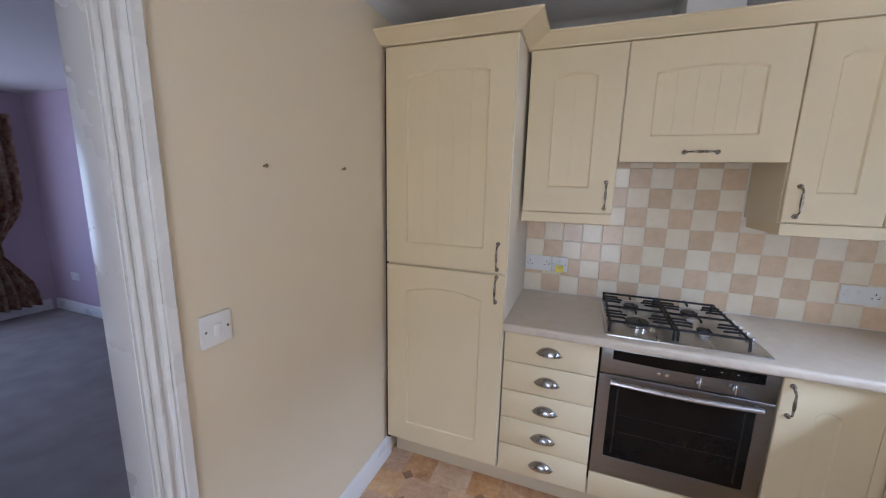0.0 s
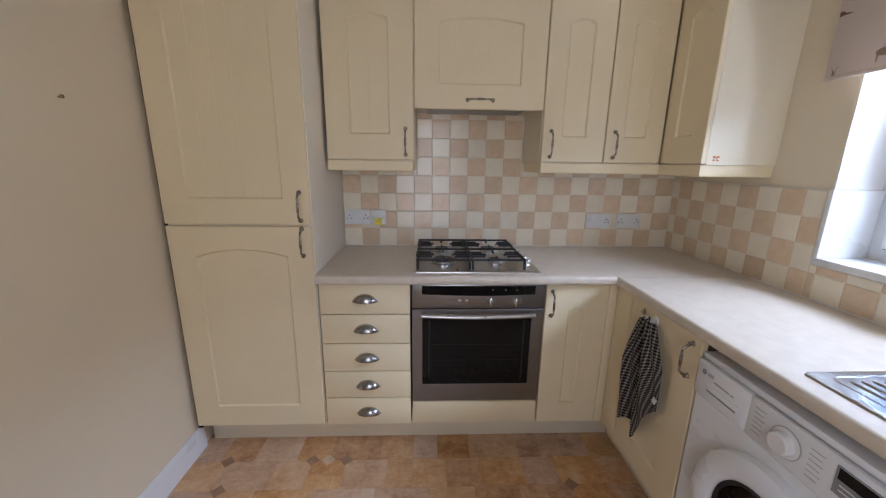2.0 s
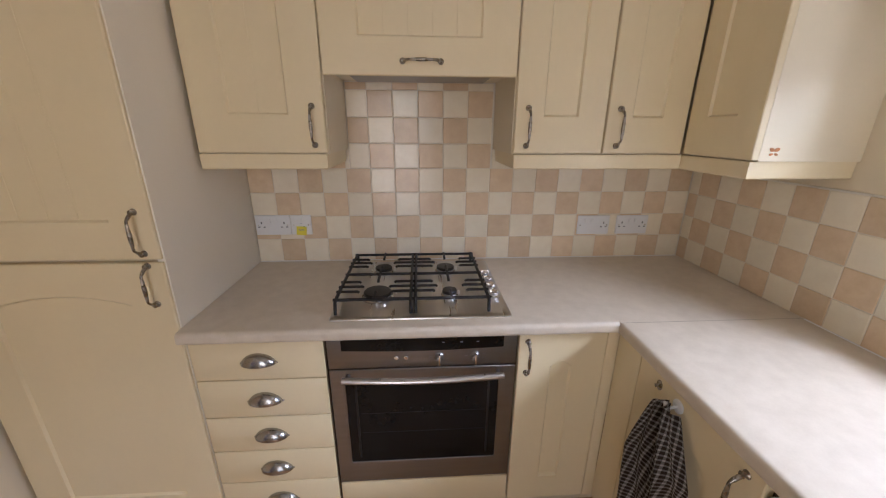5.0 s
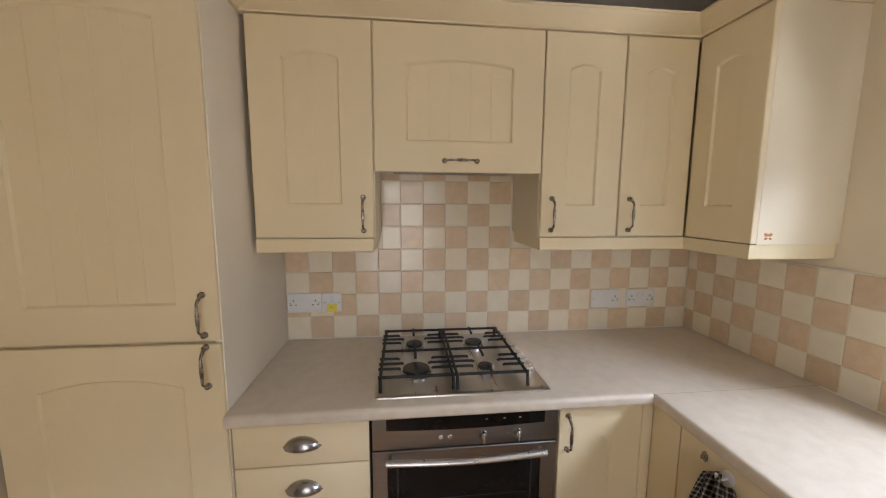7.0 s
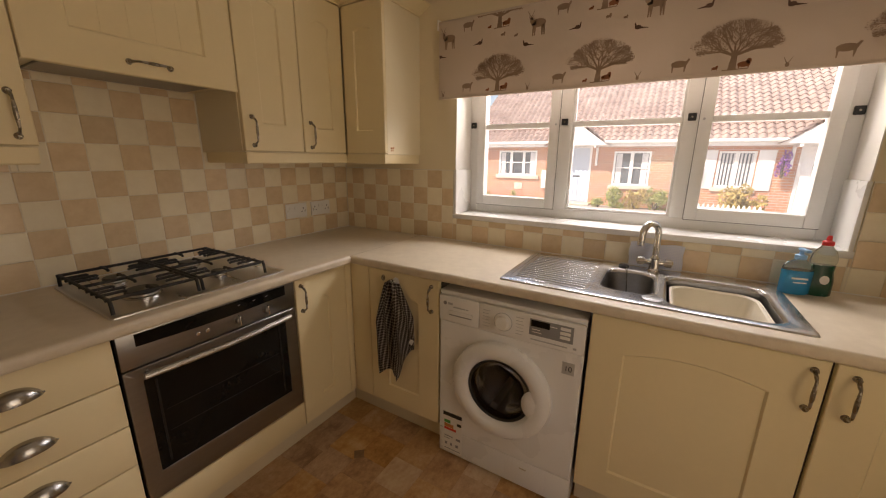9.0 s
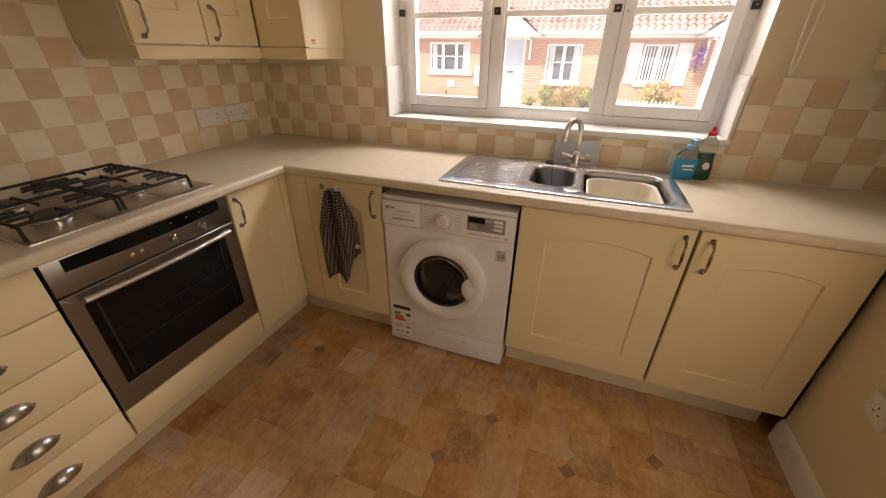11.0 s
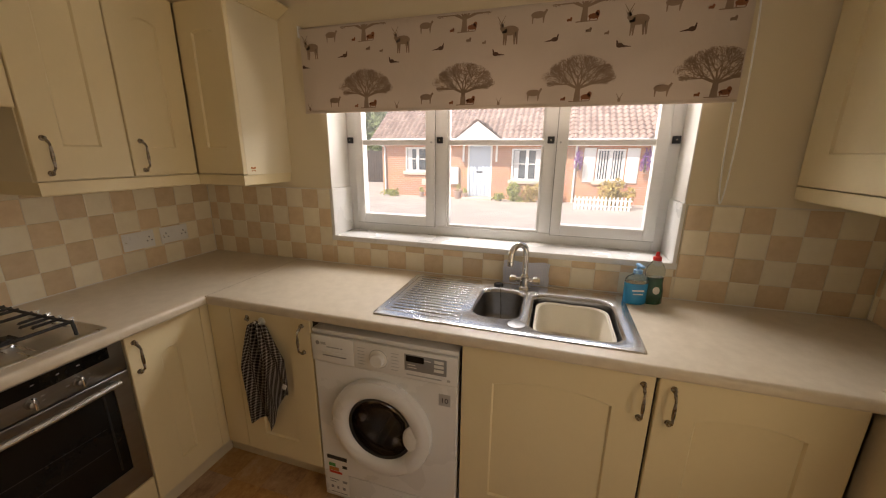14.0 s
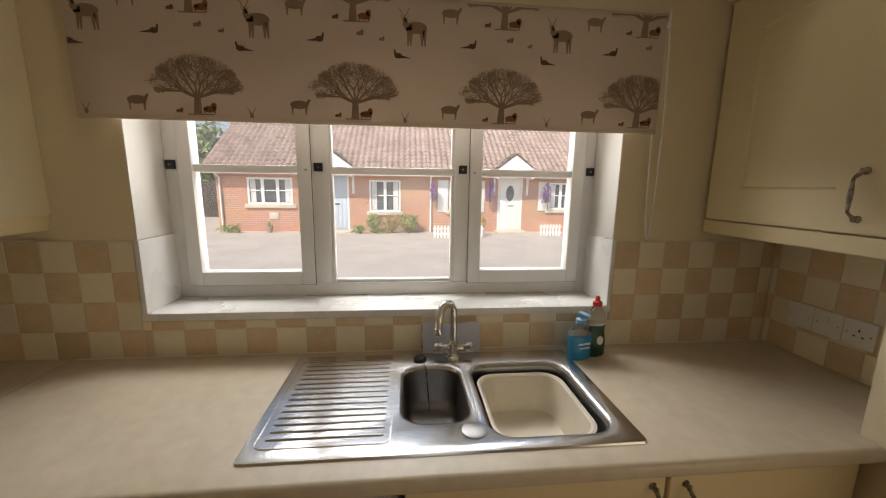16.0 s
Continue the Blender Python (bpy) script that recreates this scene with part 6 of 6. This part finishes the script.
    leaf = part("door_leaf", boxes((door_x + 0.072, door_x + 0.848, 0.02, 0.07, 0.04, 1.948), bev=0.004), door_mat, dr, "panelled front door")
    for k in range(5):
        part("plank", boxes((door_x + 0.095 + 0.148 * k, door_x + 0.228 + 0.148 * k, 0.008, 0.022, 0.10, 1.20), bev=0.006), door_mat, dr) if not oval else None
    part("letter_box", boxes((door_x + 0.34, door_x + 0.58, 0.0, 0.02, 0.95, 1.0), bev=0.004), SILVER if oval else BLACK, dr)
    if oval:
        part("oval_light", squashed([(0.15, -0.006), (0.15, 0.004), (0.12, 0.008), (0.005, 0.008)], 1, 1.9), HOUSEGLASS, dr, m=pose(door_x + 0.46, 0.018, 1.42, 90, 0, 0))
    # open gabled canopy over the door
    gx = door_x + 0.46
    bm = bmesh.new()
    w, dp, e, top = 0.98 * gable, 0.62, 2.02, 2.02 + 0.72 * gable
    v = [bm.verts.new(p) for p in ((gx - w, -dp, e), (gx + w, -dp, e), (gx, -dp, top), (gx - w, -dp + 0.06, e), (gx + w, -dp + 0.06, e), (gx, -dp + 0.06, top))]
    for f in ((0, 1, 2), (3, 4, 5), (0, 1, 4, 3), (1, 2, 5, 4), (2, 0, 3, 5)):
        bm.faces.new([v[k] for k in f])
    can = part("canopy_gable", bm, GLOSS, h, "white boarded canopy gable over the door")
    for s in (-1, 1):
        bm = bmesh.new()
        n = 5
        for k in range(n):
            p0 = Vector((gx + s * (w + 0.10) * (1 - k / n), 0, e - 0.05 + (top - e + 0.12) * k / n))
            p1 = Vector((gx + s * (w + 0.10) * (1 - (k + 1) / n), 0, e - 0.05 + (top - e + 0.12) * (k + 1) / n + 0.0))
            q = [bm.verts.new(c) for c in ((p0.x, -dp - 0.05, p0.z + 0.03), (p0.x, 2.2, p0.z + 0.03), (p1.x, 2.2, p1.z), (p1.x, -dp - 0.05, p1.z))]
            bm.faces.new(q)
        bmesh.ops.solidify(bm, geom=bm.faces[:], thickness=0.04)
        part("canopy_roof", bm, ROOF, can)
        part("bracket", boxes((gx + s * 0.62 - 0.035, gx + s * 0.62 + 0.035, -dp, 0.0, 1.93, 2.0), (gx + s * 0.62 - 0.035, gx + s * 0.62 + 0.035, -0.07, 0.0, 1.35, 1.93)), GLOSS, can)
    part("step", boxes((door_x - 0.1, door_x + 1.02, -0.5, 0.0, 0.0, 0.07), bev=0.01), STONE, h)
    return h


# storeys: z in the house's own height above the court
first = bungalow(4.80, 7.20, "red brick bungalow with pale blue front door", 3.53, HOUSEDOOR, [(1.02, 2.52, 0.95, 1.86, 3), (5.16, 6.26, 0.72, 1.83, 2)])
bungalow(-2.402, 9.2, "red brick bungalow with white shutters and white door", 2.62, GLOSS, [(0.82, 1.70, 0.78, 1.83, 2, True), (4.55, 5.45, 0.85, 1.83, 2), (6.6, 8.0, 0.85, 1.83, 3)], [(0.40, 0.78, 0.72, 1.86), (1.74, 2.12, 0.72, 1.86), (4.15, 4.50, 0.80, 1.86), (5.50, 5.85, 0.80, 1.86)], oval=True)
box1 = thing("meter_box", pose(11.995, 2.04, GZ, 0, 0, -90), "white plastic meter box on the brick wall", "meter box")
part("case", boxes((0, 0.44, -0.10, 0, 0.50, 1.15), bev=0.012), PLASTIC, box1)
part("lid", boxes((0.02, 0.42, -0.115, -0.10, 0.52, 1.13), bev=0.008), PLASTIC, box1)
vent = thing("air_brick", pose(11.995, 3.10, GZ, 0, 0, -90), "pale square vent plate on the brick wall", "vent")
part("plate", boxes((0, 0.30, -0.02, 0, 0.42, 0.66), bev=0.005), STONE, vent)


def leaf_clump(name, mat, label, at, size, count, seed, leaf=0.07, cat="shrub", stem=None):
    """Many small leaves through an uneven volume, on a few stems."""
    rnd = random.Random(seed)
    verts, faces = [], []
    lumps = [(Vector((rnd.uniform(-0.55, 0.55) * size[0], rnd.uniform(-0.55, 0.55) * size[1], rnd.uniform(0.25, 0.75) * size[2])), rnd.uniform(0.25, 0.5)) for _ in range(9)]
    for _ in range(count):
        c, r = rnd.choice(lumps)
        d = Vector((rnd.gauss(0, 1), rnd.gauss(0, 1), rnd.gauss(0, 1))).normalized() * rnd.uniform(0.5, 1) ** 0.5
        p = c + Vector((d.x * r * size[0], d.y * r * size[1], d.z * r * size[2]))
        p.z = max(p.z, 0.02)
        a, b = Vector((rnd.gauss(0, 1), rnd.gauss(0, 1), rnd.gauss(0, 1))).normalized(), Vector((rnd.gauss(0, 1), rnd.gauss(0, 1), rnd.gauss(0, 1))).normalized()
        s = leaf * rnd.uniform(0.6, 1.3)
        k = len(verts)
        verts += [p - a * s, p + b * s * 0.5, p + a * s, p - b * s * 0.5]
        faces.append((k, k + 1, k + 2, k + 3))
    me = bpy.data.meshes.new(name)
    me.from_pydata([tuple(v) for v in verts], [], faces)
    me.materials.append(mat)
    t = thing(name, pose(*at), label, cat)
    part("foliage", me, mat, t)
    bm = bmesh.new()
    for c, r in lumps[:5]:
        tube(bm, [(0, 0, 0), (c.x * 0.4, c.y * 0.4, c.z * 0.6), (c.x, c.y, c.z)], [0.03, 0.02, 0.01] if not stem else [stem, stem * 0.6, stem * 0.2], 7)
    part("stems", bm, BARK, t)
    return t


leaf_clump("shrub", GOLD, "rounded golden-leaved shrub in front of the house", (11.0, -3.85, GZ), (0.55, 0.62, 0.88), 1500, 11, 0.06)
for k, y in enumerate((-0.55, -1.15, -1.75)):
    leaf_clump("shrub", SHRUB if k != 1 else GOLD, "loose green and yellow border shrub by the brick wall", (11.55, y, GZ), (0.30, 0.42, 0.62), 700, 20 + k, 0.055)
leaf_clump("shrub", SHRUB, "low green plants by the house corner", (11.6, 4.3, GZ), (0.25, 0.5, 0.30), 350, 31, 0.05)
leaf_clump("shrub", SHRUB, "low green plants beside the doorstep", (11.4, -0.1, GZ), (0.25, 0.35, 0.28), 300, 33, 0.05)
for y in (-2.62, -4.66, -6.75):
    leaf_clump("hanging_basket", PURPLE, "hanging basket of purple trailing flowers on the wall", (11.72, y, 0.95), (0.16, 0.17, 0.75), 420, int(40 - y), 0.04, "hanging basket")
for k, (x, y, s) in enumerate(((21, 9.5, 3.2), (24, 12.5, 4.0), (20, 14.5, 3.4))):
    leaf_clump("tree", TREE_FAR, "leafy green tree behind the houses", (x, y, GZ), (s * 0.5, s * 0.5, s * 1.5), 2600, 60 + k, 0.22, "tree", 0.16)
fence = thing("timber_fence", pose(17.5, 13.0, GZ, 0, 0, -90), "dark close-boarded timber fence at the court's end", "fence")
for k in range(48):
    part("board", boxes((0.15 * k, 0.15 * k + 0.14, 0, 0.02, 0.02, 1.75), bev=0.004), TIMBER, fence)
for k in range(4):
    part("post", boxes((2.35 * k, 2.35 * k + 0.1, 0.02, 0.12, 0, 1.85), bev=0.005), TIMBER, fence)


def picket(at, n, label):
    f = thing("picket_fence", pose(*at, 0, 0, -90), label, "fence", "picket fences")
    for k in range(n):
        x = 0.11 * k
        part("picket", plate(bmesh.new(), [(x, 0.0), (x + 0.06, 0.0), (x + 0.06, 0.36), (x + 0.03, 0.42), (x, 0.36)], 0, 0.018), GLOSS, f)
    for z in (0.10, 0.28):
        part("rail", boxes((-0.02, 0.11 * n, 0.018, 0.036, z, z + 0.04)), GLOSS, f)
    return f


picket((10.35, -2.55, GZ), 15, "low white picket border fence round the shrub")
picket((10.9, -6.3, GZ), 7, "short low white picket border fence")
for k, (y, s) in enumerate(((1.55, 0.16), (1.28, 0.12), (3.0, 0.11))):
    pot = thing("plant_pot", pose(11.65, y, GZ), "small terracotta pot with a green plant", "plant pot", "plant pots")
    part("pot", lathe(bmesh.new(), [(s * 0.7, 0), (s, s * 1.5), (s * 1.1, s * 1.5), (s * 1.1, s * 1.8), (s * 0.9, s * 1.8), (s * 0.85, s * 1.6)], (0, 0, 0), seg=18), ROOF, pot)
    rnd = random.Random(k)
    bm = bmesh.new()
    for _ in range(60):
        a, r, zz = rnd.uniform(0, 6.28), rnd.uniform(0, s * 1.1), s * 1.6 + rnd.uniform(0, s * 1.6)
        q = Vector((r * math.cos(a), r * math.sin(a), zz))
        bm.faces.new([bm.verts.new(q + Vector((rnd.uniform(-1, 1), rnd.uniform(-1, 1), rnd.uniform(-1, 1))) * 0.05) for _ in range(3)])
    part("plant", bm, SHRUB, pot)


# ---- floor: printed vinyl in small flags with brown and pale diamond insets ----
floor = solid("floor", boxes((XL, 0, YR, 0, -0.06, -0.0012)), VINYL_LINE, "brown mottled stone-effect vinyl floor", "floor", kind="structure")
FP, rnd = 0.158, random.Random(12)


def flag_mesh(w, h):
    return finish(box(bmesh.new(), -w / 2, w / 2, -h / 2, h / 2, -0.0011, 0.0004), "flag", VINYL)


FLAGS = {(a, b): flag_mesh(a * FP - 0.0008, b * FP - 0.0008) for a, b in ((1, 1), (1.5, 1), (0.75, 1), (1.25, 1))}
X0, Y0, X1, Y1 = -2.53, -0.475, -0.45, -3.05
DIA, PALE = (finish(box(bmesh.new(), -0.023, 0.023, -0.023, 0.023, 0.0004, 0.0007), "inset", mat) for mat in (VINYL_DARK, VINYL_PALE))
j = 0
while Y0 - j * FP > Y1:
    x = X0 - rnd.choice((0.0, 0.25, 0.5, 0.75)) * FP
    while x < X1:
        a = rnd.choice((1, 1, 1.5, 0.75, 1.25, 1))
        m = pose(x + a * FP / 2, Y0 - (j + 0.5) * FP, 0)
        if x > XL + 0.01 or x + a * FP > XL + 0.12:
            part("flag", FLAGS[a, 1], VINYL, floor, m=m)
        x += a * FP
        if j and rnd.random() < 0.16 and XL + 0.1 < x < X1:
            part("inset", DIA, VINYL_DARK, floor, m=pose(x, Y0 - j * FP, 0, 0, 0, 45 + rnd.uniform(-4, 4)))
            if rnd.random() < 0.4:
                part("inset", rnd.choice((DIA, PALE)), VINYL_DARK, floor, m=pose(x + 0.072, Y0 - j * FP + rnd.uniform(-0.006, 0.006), 0, 0, 0, 45))
    j += 1

# ---- wall tiles ----
TP, TT = 0.1005, 0.008


def tile_mesh(w, h, mat):
    """One glazed tile: softly pillowed face with rounded edges. Local x across, z up, wall at y = 0."""
    bm = bmesh.new()
    w, h = w - 0.0018, h - 0.0018
    back = [bm.verts.new((x, 0.0, z)) for x, z in ((0, 0), (w, 0), (w, h), (0, h))]
    e = min(0.0028, w * 0.2, h * 0.2)
    mid = [bm.verts.new((x, -TT * 0.86, z)) for x, z in ((0, 0), (w, 0), (w, h), (0, h))]
    top = [bm.verts.new((x, -TT, z)) for x, z in ((e, e), (w - e, e), (w - e, h - e), (e, h - e))]
    skin(bm, [back, mid, top])
    bm.faces.new(top)
    return finish(bm, "tile", mat, 9)


TILES = {}
tile_rnd = random.Random(21)


def tile_field(wall, m, x0, x1, z0, z1, origin=0.0, odd=0, zo=0.912):
    """Chequered tiles on a wall from x0 to x1 and z0 to z1 of the frame m; tile columns start at origin, rows at zo."""
    i = math.floor((x0 - origin) / TP + 1e-6)
    while origin + i * TP < x1 - 0.004:
        a, b = max(x0, origin + i * TP), min(x1, origin + (i + 1) * TP)
        j = math.floor((z0 - zo) / TP + 1e-6)
        while zo + j * TP < z1 - 0.004:
            c, d = max(z0, zo + j * TP), min(z1, zo + (j + 1) * TP)
            if b - a > 0.008 and d - c > 0.008:
                dark = (i + j + odd) % 2 == 1
                key = (round(b - a, 4), round(d - c, 4), dark)
                if key not in TILES:
                    TILES[key] = tile_mesh(key[0], key[1], TILE_D if dark else TILE_L)
                tilt = pose(0, 0, 0, tile_rnd.uniform(-0.35, 0.35), 0, tile_rnd.uniform(-0.35, 0.35))
                ob = part("tile", TILES[key], None, wall)
                ob.matrix_local = wall.matrix_world.inverted() @ m @ pose(a + 0.0009, -0.0005, c + 0.0009) @ tilt
            j += 1
        i += 1


NORTH, EAST, SOUTH = Matrix(), pose(0, 0, 0, 0, 0, -90), pose(0, YR, 0, 0, 0, 180)
solid("splashback_grout", boxes((-1.919, -0.001, -0.0066, -0.0005, 0.911, 1.395), (-1.500, -0.906, -0.0066, -0.0005, 1.395, 1.645)), GROUT, "pale grout bed between the hob wall tiles", "grout", kind="structure")
solid("splashback_grout", boxes((-0.0066, -0.0005, -0.844, -0.005, 0.911, 1.313), (-0.0066, -0.0005, -2.486, -0.844, 0.911, 1.039), (-0.0066, -0.0005, -3.139, -2.486, 0.911, 1.313)), GROUT, "pale grout bed between the window wall tiles", "grout", kind="structure")
solid("splashback_grout", boxes((XP + 0.003, -0.005, YR + 0.0005, YR + 0.0066, 0.911, 1.395)), GROUT, "pale grout bed between the recess tiles", "grout", kind="structure")
ZTOP = 0.912 + 4 * TP
tile_field(wall_north, NORTH, -1.9185, -0.0095, 0.912, ZTOP, origin=-1.9185)
tile_field(wall_north, NORTH, -1.9185, -1.4985, ZTOP, 1.392, origin=-1.9185)
tile_field(wall_north, NORTH, -1.4985, -0.9075, ZTOP, 1.643, origin=-1.9185)
tile_field(wall_north, NORTH, -0.9075, -0.0095, ZTOP, 1.392, origin=-1.9185)
tile_field(wall_east, EAST, 0.010, 0.8425, 0.911, 1.3085, origin=0.065, zo=0.906)
tile_field(wall_east, EAST, 0.8425, 2.487, 0.911, 1.0385, origin=0.065, zo=0.906)
tile_field(wall_east, EAST, 2.487, 3.130, 0.911, 1.3085, origin=0.065, zo=0.906)
tile_field(wall_south, SOUTH, 0.010, 0.556, 0.912, 1.392, origin=0.03, odd=1, zo=0.906)
